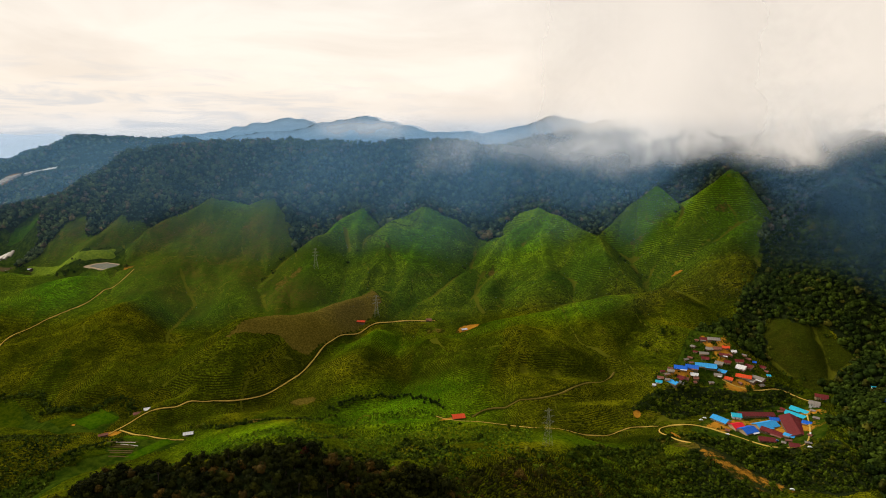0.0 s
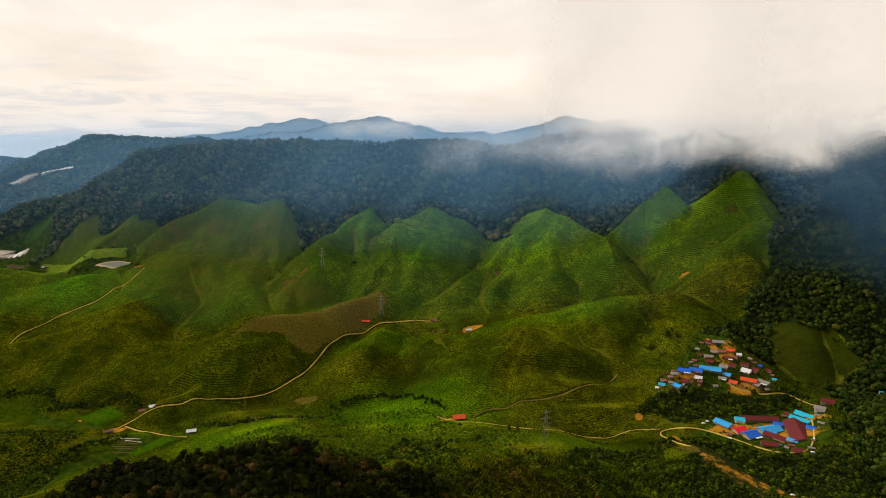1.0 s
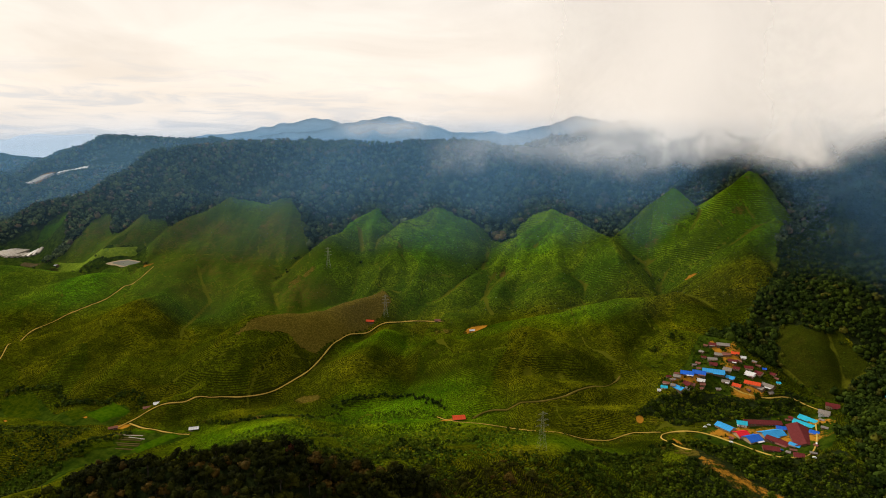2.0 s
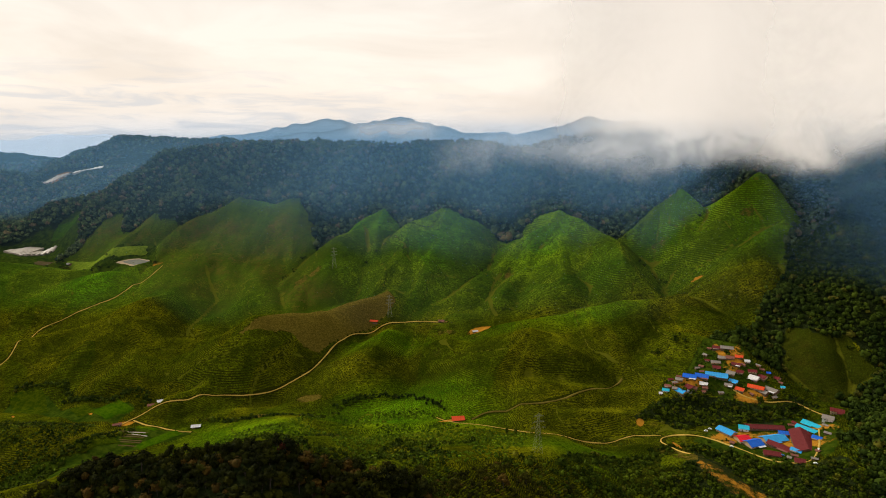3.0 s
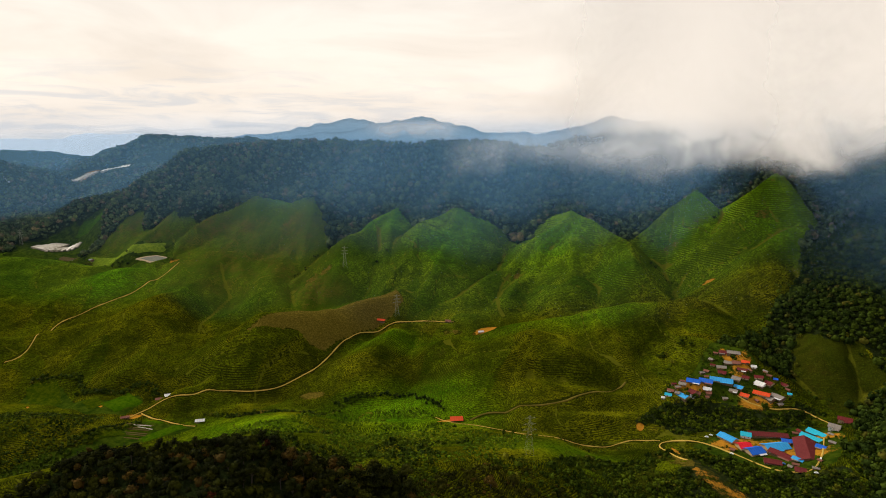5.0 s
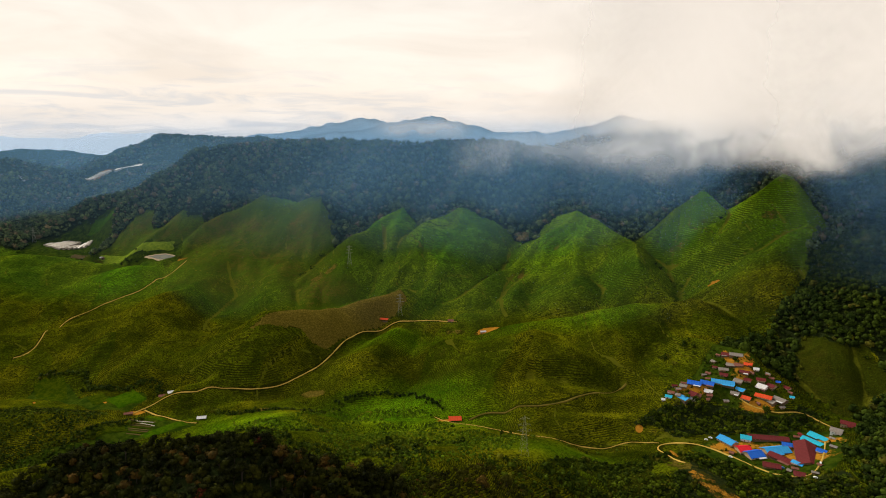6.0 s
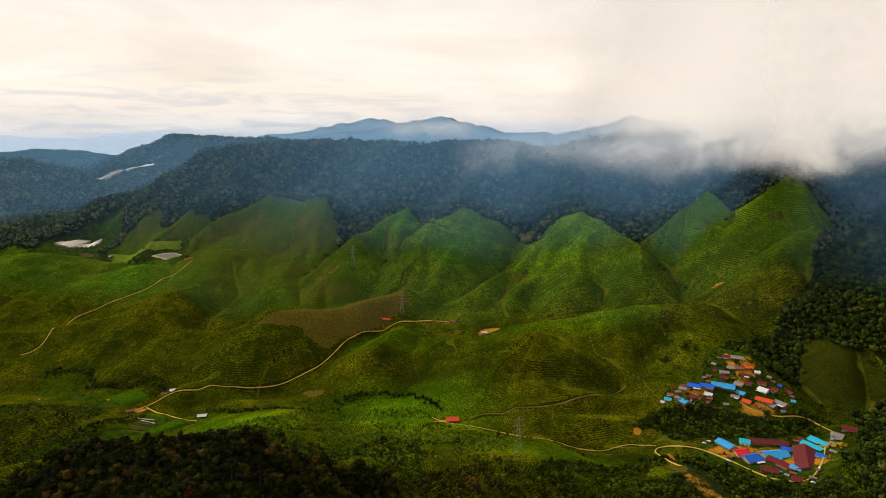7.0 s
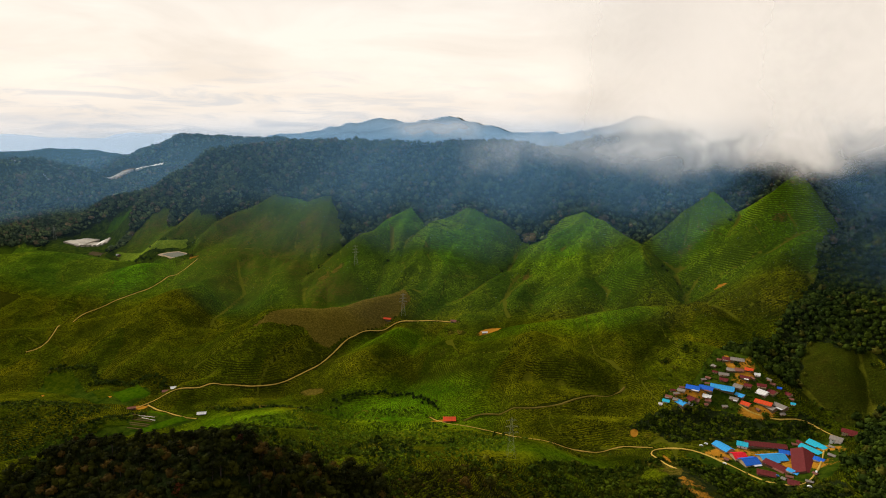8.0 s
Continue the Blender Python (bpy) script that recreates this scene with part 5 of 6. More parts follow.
def house(x, y, long, deep, turn, roof, wall, tall=2.1, open_sides=False, group="houses of the hamlets", label=""):
    """A gabled house: walls on a footing, two roof sheets, ridge cap, door, windows; or an open shed on posts."""
    if group == "houses of the hamlets":
        long, deep = (long * 0.80, deep * 0.88) if long <= 14 else (long * 0.92, deep * 0.88)
    PLACED.append((x, y, max(long, deep)))
    top = new("shed" if open_sides else "house")
    size = "long" if long > 24 else "small" if long < 11 else "low"
    storey = "two-storey" if tall > 4.5 else size
    what = "open shed on posts" if open_sides else "house with " + WALL_WORDS[wall]
    tagged(top, label or "%s %s under a %s metal roof" % (storey, what, ROOF_WORDS[roof]), "shed" if open_sides else "house", group)
    z = [ground_z(x + dx, y + dy) for dx in (-deep / 2, 0, deep / 2) for dy in (-deep / 2, 0, deep / 2)]
    foot = min(z) - sum(z) / len(z)
    set_down = 0.2 + 0.5 * foot
    foot -= set_down
    top.matrix_basis = pose(x, y, sum(z) / len(z) + set_down, 0, 0, turn)
    a, b = long / 2, deep / 2
    rise = b * 0.42
    bm = bmesh.new()
    if open_sides:
        box(bm, -a, a, -b, b, foot - 1.5, 0.0)
        part("footing", bm, STONE, top)
        for px in (-a + 0.3, 0, a - 0.3):
            for py in (-b + 0.3, b - 0.3):
                bm = bmesh.new()
                box(bm, px - 0.12, px + 0.12, py - 0.12, py + 0.12, 0.0, tall)
                part("post", bm, BOARD, top)
    else:
        box(bm, -a - 0.25, a + 0.25, -b - 0.25, b + 0.25, foot - 1.5, 0.0)
        part("footing", bm, STONE, top)
        bm = bmesh.new()
        prof = ((-b, 0), (b, 0), (b, tall), (0, tall + rise - 0.05), (-b, tall))
        left, right = ([bm.verts.new((s, py, pz)) for py, pz in prof] for s in (-a, a))
        bm.faces.new(left)
        bm.faces.new(right[::-1])
        for i in range(5):
            j = (i + 1) % 5
            bm.faces.new((left[i], right[i], right[j], left[j]))
        part("wall", bm, wall, top)
        bm = bmesh.new()
        box(bm, -0.5 - a * 0.3, 0.5 - a * 0.3, -b - 0.06, -b + 0.05, 0.0, 2.1)
        part("door", bm, BOARD, top)
        count = max(1, int(long / 4))
        for level in range(2 if tall > 4.5 else 1):
            for i in range(count):
                wx = -a + (i + 0.5) * long / count
                if abs(wx + a * 0.3) < 1.2 and level == 0:
                    continue
                zz = 1.0 + 2.7 * level
                bm = bmesh.new()
                box(bm, wx - 0.62, wx + 0.62, -b - 0.07, -b + 0.05, zz - 0.06, zz + 1.16)
                frame_ob = part("window", bm, LIME, top)
                bm = bmesh.new()
                box(bm, wx - 0.52, wx + 0.52, -b - 0.09, -b - 0.04, zz, zz + 1.06)
                part("pane", bm, DARK, frame_ob)
    over, thick = 1.0, 0.12
    pitch = math.atan2(rise, b)
    for s in (-1, 1):
        bm = bmesh.new()
        n = max(4, int(long / 0.8))
        edge_y, edge_z = s * (b + over), tall - over * math.tan(pitch)
        rows = []
        for i in range(n + 1):
            u = -a - over + (long + 2 * over) * i / n
            lift = thick + (0.07 if i % 2 else 0.0)
            rows.append([bm.verts.new(c) for c in ((u, 0, tall + rise), (u, 0, tall + rise + lift), (u, edge_y, edge_z + lift), (u, edge_y, edge_z))])
        for p, q in zip(rows, rows[1:]):
            for c in range(4):
                bm.faces.new((p[c], q[c], q[(c + 1) % 4], p[(c + 1) % 4]))
        bm.faces.new(rows[0])
        bm.faces.new(rows[-1][::-1])
        part("roof_sheet", bm, roof, top)
    lean = int(abs(x * 7 + y * 13)) % 10
    if not open_sides and long > 6 and lean < 6:
        # a lean-to of older sheets along the front, on two posts
        u0, u1 = (-a, a * 0.25) if lean < 3 else (-a * 0.1, a)
        depth, h0, h1 = 1.6 + 0.25 * lean, tall * 0.93, tall * 0.72
        bm = bmesh.new()
        n = max(3, int((u1 - u0) / 0.9))
        rows = []
        for i in range(n + 1):
            u = u0 + (u1 - u0) * i / n
            lift = 0.06 + (0.06 if i % 2 else 0.0)
            rows.append([bm.verts.new(c) for c in ((u, -b - 0.08, h0), (u, -b - 0.08, h0 + lift), (u, -b - 1.0 - depth, h1 + lift), (u, -b - 1.0 - depth, h1))])
        for p, q in zip(rows, rows[1:]):
            for c in range(4):
                bm.faces.new((p[c], q[c], q[(c + 1) % 4], p[(c + 1) % 4]))
        bm.faces.new(rows[0])
        bm.faces.new(rows[-1][::-1])
        part("porch_roof", bm, (GREY, RUST, roof, WHITE, roof, RUST)[lean], top, "weathered metal lean-to roof")
        for u in (u0 + 0.3, u1 - 0.3):
            bm = bmesh.new()
            box(bm, u - 0.09, u + 0.09, -b - 0.9 - depth, -b - 0.72 - depth, foot - 1.5, h1)
            part("porch_post", bm, BOARD, top)
    bm = bmesh.new()
    limb(bm, (-a - over, 0, tall + rise + thick), (a + over, 0, tall + rise + thick), 0.22, 0.22, 6)
    part("ridge_cap", bm, roof, top)
    return top


# the upper hamlet
house(330, 811, 17, 14, -19, BLUE, BOARD)
house(346, 811, 17, 14, -22, BLUE, BOARD)
house(366, 814, 29, 14, -16, SKY, CREAM)
house(315, 805, 10, 7, -26, GREY, CREAM)
house(345, 799, 11, 8, -26, WHITE, LIME)
house(345, 794, 7, 8, -12, RUST, BOARD)
house(312, 788, 17, 12, -57, SKY, CREAM)
house(295, 794, 9, 8, -19, CYAN, LIME)
house(288, 792, 4, 5, -12, WHITE, LIME)
house(326, 794, 11, 11, -47, MAROON, BOARD)
house(324, 787, 7, 8, -23, WHITE, LIME)
house(331, 792, 7, 8, -22, RUST, BOARD)
house(306, 792, 6, 7, -26, GREY, BOARD)
house(299, 799, 9, 7, -26, RUST, BOARD)
house(382, 862, 14, 11, -16, MAROON, BOARD)
house(393, 856, 17, 11, -16, GREY, BOARD)
house(383, 843, 12, 8, -26, GREY, BOARD)
house(392, 839, 12, 8, -22, RUST, BOARD)
house(403, 837, 11, 7, -26, RED, BOARD)
house(373, 839, 14, 8, -12, GREY, CREAM)
house(371, 829, 11, 8, -16, MAROON, BOARD)
house(396, 827, 13, 8, -26, MAROON, BOARD)
house(411, 830, 7, 7, -12, WHITE, LIME)
house(386, 816, 12, 11, -39, GREY, CREAM)
house(397, 816, 9, 9, -22, MAROON, CREAM)
house(385, 803, 12, 8, -38, SKY, CREAM)
house(377, 798, 11, 8, -26, GREY, CREAM)
house(413, 816, 12, 9, -12, MAROON, CREAM)
house(413, 807, 14, 14, -48, WHITE, LIME)
house(424, 808, 11, 12, -52, MAROON, CREAM)
house(410, 793, 20, 12, -31, RED, CREAM)
house(389, 791, 12, 11, -38, RED, CREAM)
house(417, 786, 14, 11, -57, GREY, BOARD)
house(428, 789, 17, 12, -53, GREY, BOARD)
house(443, 809, 9, 8, -53, MAROON, CREAM)
house(434, 815, 5, 5, -19, BLUE, BOARD)
house(444, 794, 5, 5, -16, CYAN, LIME)
house(419, 912, 10, 8, -22, MAROON, BOARD)
# the lower hamlet
house(346, 715, 21, 14, -55, SKY, CREAM, 2.7)
house(368, 721, 13, 12, -16, CYAN, LIME, 3.4)
house(393, 722, 46, 12, -2, MAROON, BOARD, 2.7)
house(358, 698, 15, 15, 16, SCARLET, CREAM, 2.7)
house(366, 687, 19, 17, 21, BLUE, CREAM, 2.8)
house(392, 696, 30, 17, 17, SKY, CREAM, 2.7)
house(410, 707, 15, 9, -12, BLUE, BOARD, 2.7)
house(419, 682, 58, 25, 74, MAROON, BOARD, 3.0)
house(437, 711, 25, 10, -50, CYAN, CREAM, 2.7)
house(447, 721, 22, 10, -56, CYAN, CREAM, 2.7)
house(435, 685, 11, 9, -40, BLUE, CREAM, 2.6)
house(392, 677, 29, 12, -49, MAROON, BOARD, 2.6)
house(376, 662, 18, 11, -15, MAROON, BOARD, 2.6)
house(402, 662, 13, 7, -48, SKY, CREAM, 2.5)
house(394, 638, 12, 8, -22, MAROON, BOARD, 2.5)
house(467, 725, 14, 12, -34, GREY, LIME, 6.0)
house(489, 747, 15, 11, -28, MAROON, CREAM, 5.0)
house(554, 744, 8, 5, -20, CYAN, LIME)
house(566, 738, 8, 5, -25, GREY, BOARD)
house(521, 672, 12, 8, -40, BLUE, BOARD)
# sheds among the tea
house(-144, 1044, 13, 7, -10, RED, BOARD, 3.0, True, "sheds among the tea", "open tea shed under an orange-red metal roof by the road")
house(20, 754, 15, 11, 12, RED, BOARD, 3.4, True, "sheds among the tea", "open tea shed under an orange-red metal roof by the stream")
house(-335, 751, 11, 7, 18, WHITE, BOARD, 3.2, True, "sheds among the tea", "open farm shed under a white metal roof")
house(-428, 805, 9, 6, 25, RUST, BOARD, 2.6, False, "sheds among the tea", "small rusty-roofed farm hut beside the road")
house(-412, 802, 7, 5, 25, WHITE, BOARD, 2.4, False, "sheds among the tea", "small white-roofed farm hut beside the road")
house(-449, 754, 10, 5, 30, RUST, BOARD, 2.4, False, "sheds among the tea", "small rusty-roofed farm hut at the road fork")
house(-25, 1050, 9, 5, 0, RUST, BOARD, 2.4, False, "sheds among the tea", "small rusty-roofed hut at the road's end")
house(36, 1004, 8, 5, 20, WHITE, BOARD, 2.4, True, "sheds among the tea", "small white-roofed shelter on bare orange earth")
house(-928, 1353, 16, 6, -30, GREY, BOARD, 2.6, False, "sheds among the tea", "low grey-roofed farm building among the fields")
house(-990, 1372, 24, 6, -30, GREY, BOARD, 2.6, False, "sheds among the tea", "low grey-roofed farm building among the fields")


def outbuildings(count, outline, seed):
    """Huts, stores and lean-tos in the yards between the houses."""
    rng = random.Random(seed)
    xs, ys = [p[0] for p in outline], [p[1] for p in outline]
    made = 0
    for _ in range(3000):
        x, y = rng.uniform(min(xs), max(xs)), rng.uniform(min(ys), max(ys))
        if made == count or not inside(np.array([x]), np.array([y]), outline)[0]:
            continue
        if all(math.hypot(x - a, y - b) > size * 0.5 + 3.2 for a, b, size in PLACED):
            roof = rng.choice((GREY, RUST, MAROON, RUST, RUST, GREY))
            house(x, y, rng.uniform(3.2, 6.5), rng.uniform(2.6, 4.2), rng.uniform(-70, 20), roof, rng.choice((BOARD, BOARD, CREAM)), 1.9, False, "huts in the hamlet yards", "tiny hut under a %s metal roof in a hamlet yard" % ROOF_WORDS[roof])
            made += 1


outbuildings(17, [(288, 788), (299, 810), (347, 837), (371, 880), (402, 852), (424, 827), (451, 812), (449, 785), (423, 775), (381, 786), (331, 785)], 3)
outbuildings(11, [(332, 700), (352, 731), (420, 732), (458, 725), (475, 741), (456, 689), (439, 670), (411, 632), (384, 643), (358, 672)], 4)


# ---- pylons ----
def pylon(x, y, tall, turn, label, gauge=1.0):
    """A lattice transmission tower: four tapering legs, braces, three pairs of arms with insulators."""
    top = tagged(new("pylon"), label, "pylon", "pylons of the power line")
    top.matrix_basis = pose(x, y, ground_z(x, y) - 0.5, 0, 0, turn)
    half = lambda z: 0.085 * tall * (1 - z / tall) ** 1.25 + 0.55
    levels = [tall * k for k in (0, 0.16, 0.30, 0.42, 0.52, 0.61, 0.69, 0.77, 0.85, 0.93, 1.0)]
    corner = lambda i, z: Vector(((1, 1), (-1, 1), (-1, -1), (1, -1))[i] + (0,)) * half(z) + Vector((0, 0, z))
    for i in range(4):
        bm = bmesh.new()
        for z0, z1 in zip(levels, levels[1:]):
            limb(bm, corner(i, z0), corner(i, z1), 0.08 * gauge, 0.07 * gauge, 4)
        part("leg", bm, STEEL, top)
    for i in range(4):
        bm = bmesh.new()
        j = (i + 1) % 4
        for z0, z1 in zip(levels, levels[1:]):
            limb(bm, corner(i, z0), corner(j, z1), 0.03 * gauge, 0.03 * gauge, 4)
            limb(bm, corner(j, z0), corner(i, z1), 0.03 * gauge, 0.03 * gauge, 4)
            limb(bm, corner(i, z1), corner(j, z1), 0.03 * gauge, 0.03 * gauge, 4)
        part("brace", bm, STEEL, top)
    for z, reach in ((0.62, 7.5), (0.77, 6.5), (0.92, 5.5)):
        for s in (-1, 1):
            bm = bmesh.new()
            zz = z * tall
            tip = Vector((s * reach, 0, zz + 0.6))
            for dy in (-1, 1):
                limb(bm, (s * half(zz), dy * half(zz), zz), tip, 0.08 * gauge, 0.06 * gauge, 4)
                limb(bm, (s * half(zz), dy * half(zz), zz + 1.8), tip, 0.07 * gauge, 0.06 * gauge, 4)
            arm = part("crossarm", bm, STEEL, top)
            bm = bmesh.new()
            limb(bm, tip, tip - Vector((0, 0, 2.4)), 0.14, 0.14, 6)
            part("insulator", bm, GLASS, arm)


pylon(111, 603, 44, 15, "tall grey lattice pylon on the tea spur", 0.85)
pylon(-251, 1191, 42, 25, "grey lattice pylon on a tea ridge below the forest", 1.9)
pylon(-118, 1055, 40, 20, "grey lattice pylon beside the brown slope", 1.8)
pylon(-600, 1530, 44, 25, "grey lattice pylon rising from the forest", 2.0)
pylon(-1195, 1450, 40, 25, "pale lattice pylon beside the greenhouses", 2.0)


# ---- greenhouses ----
def greenhouse(x, y, long, wide, turn, group, label, film=POLY):
    """A plastic tunnel lying along the slope: film over hoops, end walls, a footing."""
    top = tagged(new("greenhouse"), label, "greenhouse", group)
    ux, uy = math.cos(radians(turn)) * long / 2, math.sin(radians(turn)) * long / 2
    low, high = ground_z(x - ux, y - uy), ground_z(x + ux, y + uy)
    top.matrix_basis = pose(x, y, max(ground_z(x, y), (low + high) / 2) + 0.4, 0, -math.degrees(math.atan2(high - low, long)), turn)
    a, r = long / 2, wide / 2
    prof = [(r * math.cos(t), 2.2 + r * 0.22 * math.sin(t)) for t in (math.pi * i / 8 for i in range(9))]
    prof = [(r, -4.5)] + prof + [(-r, -4.5)]
    bm = bmesh.new()
    ring = [[bm.verts.new((s, py, pz)) for py, pz in prof] for s in (-a, a)]
    for i in range(len(prof) - 1):
        bm.faces.new((ring[0][i], ring[1][i], ring[1][i + 1], ring[0][i + 1]))
    part("film", bm, film, top)
    for s in (-a, a):
        bm = bmesh.new()
        bm.faces.new([bm.verts.new((s, py * 0.98, pz * 0.98)) for py, pz in prof])
        part("end_wall", bm, film, top)
    for i in range(5):
        bm = bmesh.new()
        u = -a + (i + 0.5) * long / 5
        for p, q in zip(prof, prof[1:]):
            limb(bm, (u, p[0] * 1.01, p[1] + 0.05), (u, q[0] * 1.01, q[1] + 0.05), 0.07, 0.07, 4)
        part("hoop", bm, STEEL, top)


# a block of tunnels side by side, shorter towards one end
for i in range(14):
    gx = -1156 + 8.4 * i
    near, far = np.interp(gx, [-1164, -1095, -1065, -1040], [1443, 1417, 1443, 1466]), np.interp(gx, [-1164, -1137, -1095, -1090, -1040], [1452, 1492, 1490, 1468, 1480])
    greenhouse(gx, (near + far) / 2, max(far - near, 10), 8.3, 84, "greenhouses in the side valley", "dusty white plastic tunnel greenhouse among farm plots")
for i in range(7):
    greenhouse(-1512 + 7 * i, 2066 + 9 * i, 46, 10.0, 15, "greenhouses up the valley", "pale plastic tunnel greenhouse on a terraced hillside", TAN_FILM)
for i in range(9):
    greenhouse(-1425 + 13 * i, 2124 + 3.6 * i, 16, 13.0, 85, "greenhouses up the valley", "pale plastic tunnel greenhouse on a terraced hillside", TAN_FILM)
for i in range(9):
    greenhouse(-1295 + 13 * i, 2156 + 3 * i, 22, 12.0, 85, "greenhouses up the valley", "pale plastic tunnel greenhouse on a terraced hillside", TAN_FILM)
for i in range(7):
    greenhouse(-1760 + 9 * i, 1905 - 2 * i, 26, 9.0, 80, "greenhouses on the far hill", "pale plastic tunnel greenhouse on the wooded hill", TAN_FILM)
for i in range(4):
    greenhouse(-1590 + 9 * i, 1862 - 4 * i, 18, 9.0, 80, "greenhouses on the far hill", "pale plastic tunnel greenhouse on the wooded hill", TAN_FILM)


# ---- pond ----
def pond(x, y, turn):
    """A lined irrigation pond: banked rim, concrete apron, still grey water."""
    top = tagged(new("pond"), "square irrigation pond with grey water and earth rim", "pond")
    top.matrix_basis = pose(x, y, ground_z(x, y), 0, 0, turn)
    out = [(-34, -20), (27, -23), (35, 11), (25, 24), (-27, 22), (-37, 4)]
    for name, k0, k1, z0, z1, mat in (("bank", 1.18, 1.05, -1.0, 1.6, CONCRETE), ("rim", 1.05, 0.97, 1.6, 1.6, CONCRETE), ("lining", 0.97, 0.88, 1.6, 0.4, CONCRETE)):
        bm = bmesh.new()
        rings = [[bm.verts.new((px * k, py * k, z)) for px, py in out] for k, z in ((k0, z0), (k1, z1))]
        for i in range(6):
            j = (i + 1) % 6
            bm.faces.new((rings[0][i], rings[0][j], rings[1][j], rings[1][i]))
        part(name, bm, mat, top)
    bm = bmesh.new()
    bm.faces.new([bm.verts.new((px * 0.92, py * 0.92, 0.8)) for px, py in out])
    part("water", bm, WATER, top)


pond(-716, 1278, -28)


# ---- vehicles ----
def car(x, y, turn, paint, label):
    """A parked car or van: body, cabin glass, four wheels, lamps."""
    top = tagged(new("car"), label, "car", "parked vehicles")
    top.matrix_basis = pose(x, y, ground_z(x, y) + 0.5, 0, 0, turn)
    bm = bmesh.new()
    side = ((-2.2, 0.35), (-2.2, 0.95), (-1.5, 1.05), (-0.9, 1.6), (1.0, 1.62), (1.9, 1.1), (2.2, 0.95), (2.2, 0.35))
    l, r = ([bm.verts.new((px, s, pz)) for px, pz in side] for s in (-0.88, 0.88))
    bm.faces.new(l)
    bm.faces.new(r[::-1])
    for i in range(len(side)):
        j = (i + 1) % len(side)
        bm.faces.new((l[i], r[i], r[j], l[j]))
    bmesh.ops.bevel(bm, geom=bm.edges[:], offset=0.07, segments=1, affect="EDGES")
    body = part("body", bm, paint, top)
    bm = bmesh.new()
    box(bm, -0.85, 1.1, -0.9, 0.9, 1.12, 1.48)
    part("side_glass", bm, GLASS, top)
    for px in (-1.35, 1.35):
        for py in (-0.8, 0.8):
            bm = bmesh.new()
            limb(bm, (px, py - 0.11, 0.33), (px, py + 0.11, 0.33), 0.33, 0.33, 10)
            part("wheel", bm, RUBBER, top)
    for py in (-0.6, 0.6):
        bm = bmesh.new()
        box(bm, -2.24, -2.14, py - 0.16, py + 0.16, 0.68, 0.86)
        part("headlight", bm, LIME, top)


car(323, 718, -10, CAR_WHITE, "white car parked on earth beside the road")
car(329, 722, -25, CAR_WHITE, "white van parked on earth beside the road")
car(404, 626, -20, CAR_WHITE, "white car parked on the earth road bend")
car(397, 624, -30, CAR_DARK, "dark car parked on the earth road bend")
car(420, 653, 60, CAR_WHITE, "white car parked on earth beside the houses")
car(385, 657, -25, CAR_BLUE, "blue and white car parked before a maroon roof")
car(340, 682, -40, CAR_WHITE, "small pale car on the earth road")
car(349, 560, -30, CAR_WHITE, "white car on the dirt track below the hamlet")


# ---- garden plots by the stream ----
def bed(x, y, long, wide, turn, mat, label):
    """A raised bed with rounded shoulders."""
    top = tagged(new("garden_bed"), label, "garden bed", "garden beds")
    top.matrix_basis = pose(x, y, ground_z(x, y) - 0.2, 0, 0, turn)
    bm = bmesh.new()
    n = 12
    rows = []
    for i in range(n + 1):
        u = -long / 2 + long * i / n
        w = wide / 2 * (1 + 0.12 * math.sin(i * 2.3 + x))
        rows.append([bm.verts.new((u, v * w, h)) for v, h in ((-1, 0), (-0.7, 0.75), (0.7, 0.75), (1, 0))])
    for p, q in zip(rows, rows[1:]):
        for i in range(3):
            bm.faces.new((p[i], p[i + 1], q[i + 1], q[i]))
    bm.faces.new(rows[0][::-1])
    bm.faces.new(rows[-1])
    part("soil", bm, mat, top)


TILTH = plain("tilled_soil", (0.075, 0.052, 0.012), 0.9, 0.3, 0.5)
CROP = crop_material("green_crop", (0.016, 0.034, 0.001), (0.050, 0.066, 0.002))
for i in range(9):
    bed(-410 + 1.2 * i, 729 - 4.6 * i, 40 - 0.5 * i, 2.6, -2, (TILTH, CROP, TILTH)[i % 3], ("brown tilled garden bed by the stream", "leafy green garden bed by the stream", "brown tilled garden bed by the stream")[i % 3])
bed(-407, 727, 30, 1.5, -2, POLY, "garden bed under white plastic sheeting")
bed(-397, 720, 24, 1.8, -10, POLY, "garden bed under white plastic sheeting")


def plot(x, y, long, wide, turn, mat, label):
    """A planted plot that follows the ground, with a ragged rim and low furrows."""
    c, s = math.cos(radians(turn)), math.sin(radians(turn))
    nu, nv = max(8, int(long / 2.5)), max(6, int(wide / 1.6))
    rows = []
    u, v = np.meshgrid(np.linspace(-1, 1, nu), np.linspace(-1, 1, nv), indexing="ij")
    u = u * (1 + 0.05 * np.sin(v * 5 + x)) * long / 2
    v = v * (1 + 0.10 * np.sin(u * 0.07 + y)) * wide / 2
    px, py = x + u * c - v * s, y + u * s + v * c
    pz = height(px, py) + (0.45 if y < 1000 else 1.3) + 0.35 * (np.arange(nv) % 2)
    pz[[0, -1], :] -= 1.2
    pz[:, [0, -1]] -= 1.2
    at = np.arange(nu * nv).reshape(nu, nv)
    faces = np.stack([at[:-1, :-1], at[1:, :-1], at[1:, 1:], at[:-1, 1:]], -1).reshape(-1, 4)
    top = tagged(new("garden_plot"), label, "garden plot", "plots on the valley floor")
    me = mesh_of("crop", np.stack([px, py, pz], -1).reshape(-1, 3), faces)
    me.materials.append(mat)
    ob = new("crop", me)
    ob.parent = top


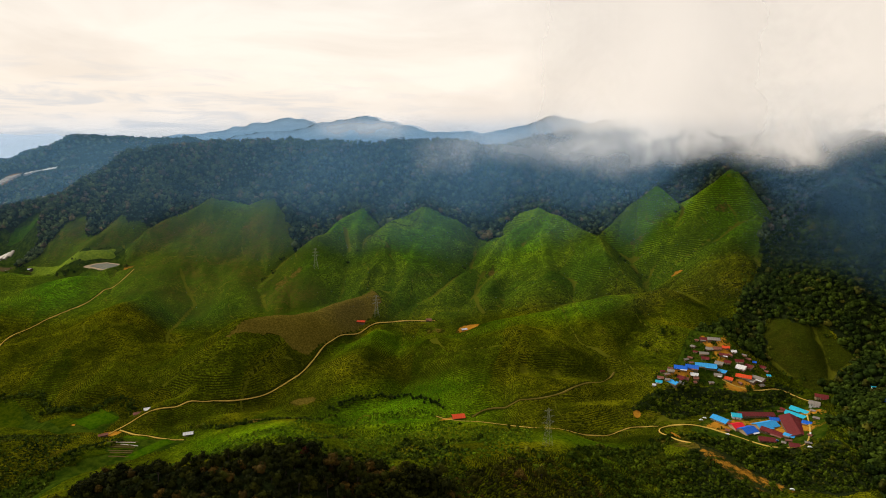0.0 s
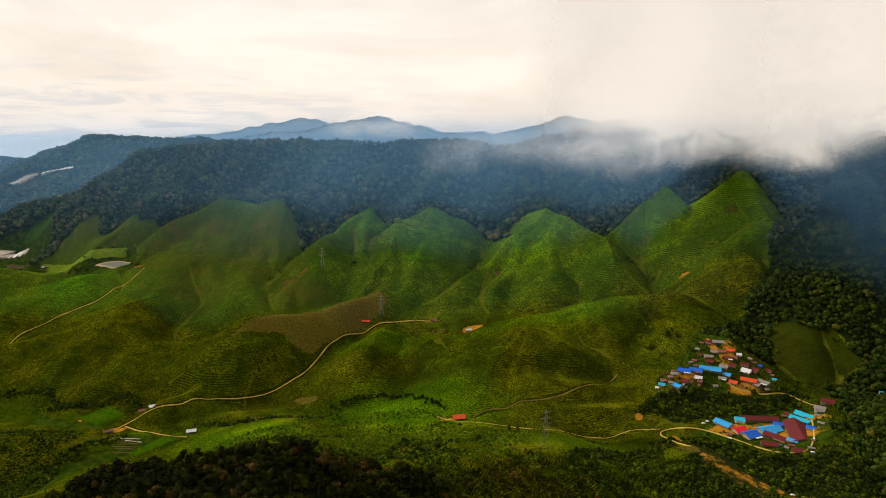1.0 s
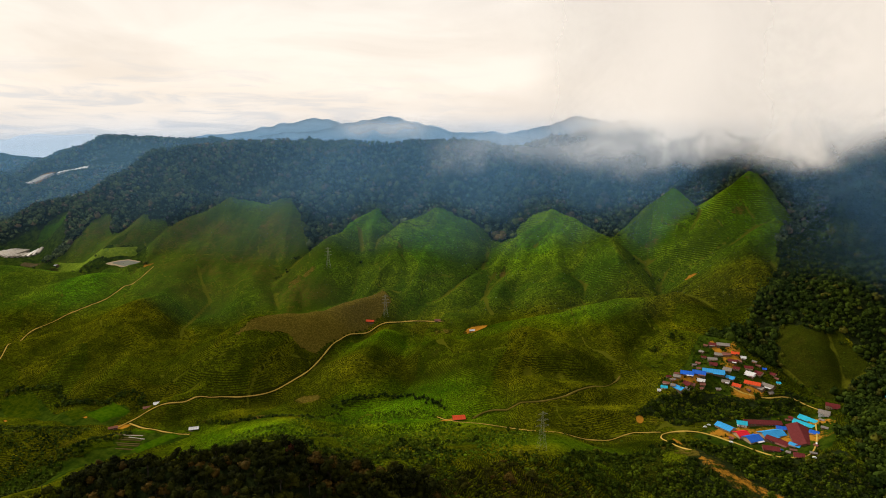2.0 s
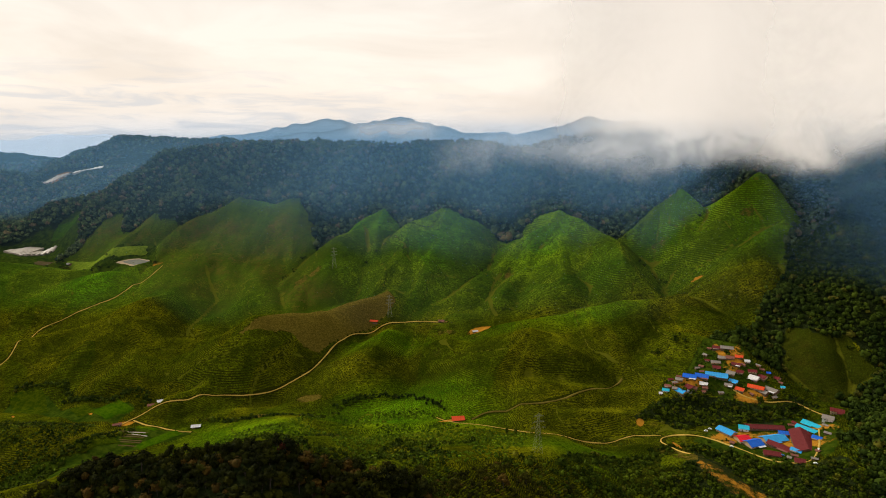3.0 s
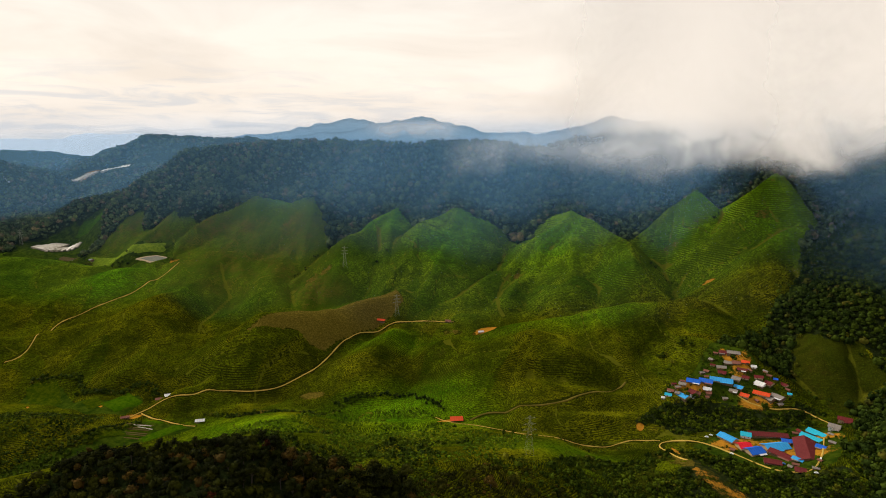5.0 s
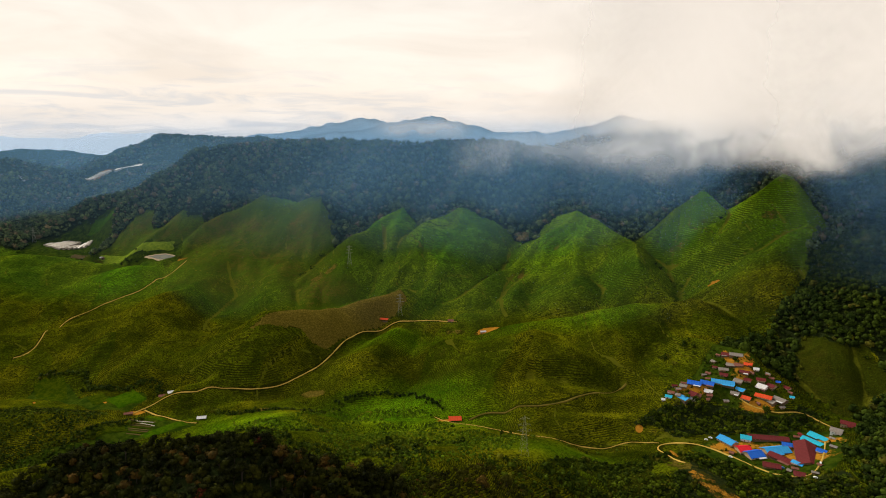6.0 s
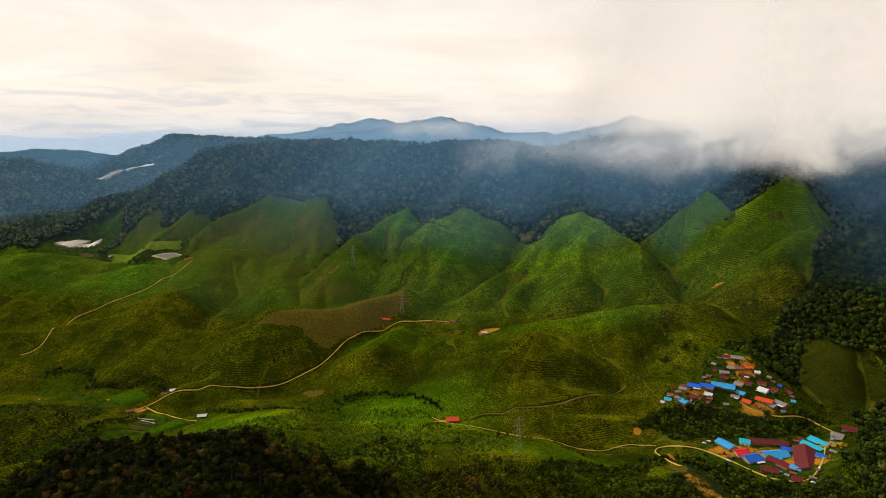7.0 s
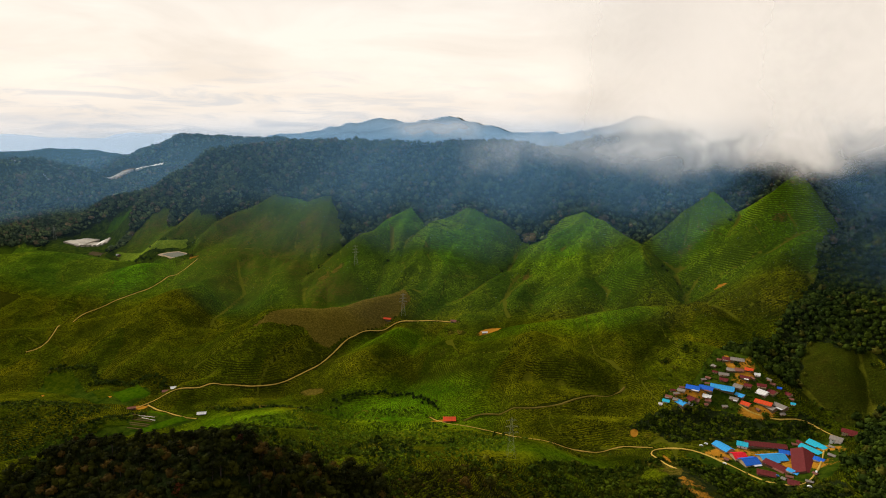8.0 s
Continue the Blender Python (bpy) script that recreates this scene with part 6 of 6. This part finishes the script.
LUSH = crop_material("lush_crop", (0.020, 0.058, 0.001), (0.050, 0.096, 0.002))
PALE_CROP = crop_material("pale_crop", (0.090, 0.150, 0.010), (0.190, 0.250, 0.016))
plot(-633, 825, 66, 40, -42, CROP, "dark green vegetable plot on the valley floor")
plot(-607, 807, 44, 26, -42, CROP, "dark green vegetable plot on the valley floor")
plot(-518, 784, 40, 26, -38, CROP, "olive vegetable plot on the valley floor")
plot(-478, 790, 46, 46, -28, LUSH, "smooth green vegetable plot on the valley floor")
plot(-402, 745, 46, 11, -24, LUSH, "green strip beside the earth track")
plot(-366, 712, 60, 18, 58, LUSH, "green plot beside the garden beds")
plot(-433, 686, 50, 24, 60, CROP, "long green plot below the garden beds")
plot(-769, 1323, 92, 20, 20, PALE_CROP, "bright green strip field beside the pond")
plot(-867, 1341, 130, 22, -10, PALE_CROP, "bright green strip field beside the pond")
plot(-880, 1312, 90, 6, -14, PALE_CROP, "narrow strip field along the farm lane")
plot(-1010, 1402, 70, 24, 12, TILTH, "brown tilled field below the greenhouses")
plot(-1042, 1517, 84, 34, -8, LUSH, "green plot above the greenhouses")


# ---- bushes in the hamlet yards ----
def yard_bushes():
    rng = random.Random(21)
    spots = []
    for outline, count in (([(285, 786), (297, 814), (346, 842), (369, 885), (402, 852), (427, 828), (458, 812), (453, 782), (424, 771), (381, 781), (331, 781)], 150),
                           ([(328, 694), (353, 737), (420, 736), (459, 732), (463, 688), (439, 666), (411, 628), (384, 638), (356, 668)], 70)):
        xs, ys = [p[0] for p in outline], [p[1] for p in outline]
        for _ in range(count * 6):
            x, y = rng.uniform(min(xs), max(xs)), rng.uniform(min(ys), max(ys))
            if len(spots) < 220 and inside(np.array([x]), np.array([y]), outline)[0] and off_tracks(np.array([x]), np.array([y]))[0] and all(math.hypot(x - a, y - b) > size * 0.5 + 1.5 for a, b, size in PLACED):
                spots.append((x, y))
    spots = np.array(spots)
    kinds = [crown_shape(rng, 22, 0.22, 0.40, 4, 0.9, 0.6) for _ in range(6)]
    canopy("yard_bushes", BRUSH, "garden bushes between the hamlet houses", spots, np.random.RandomState(8).uniform(0.8, 2.3, len(spots)), 0.8, kinds, "shrubs")


yard_bushes()
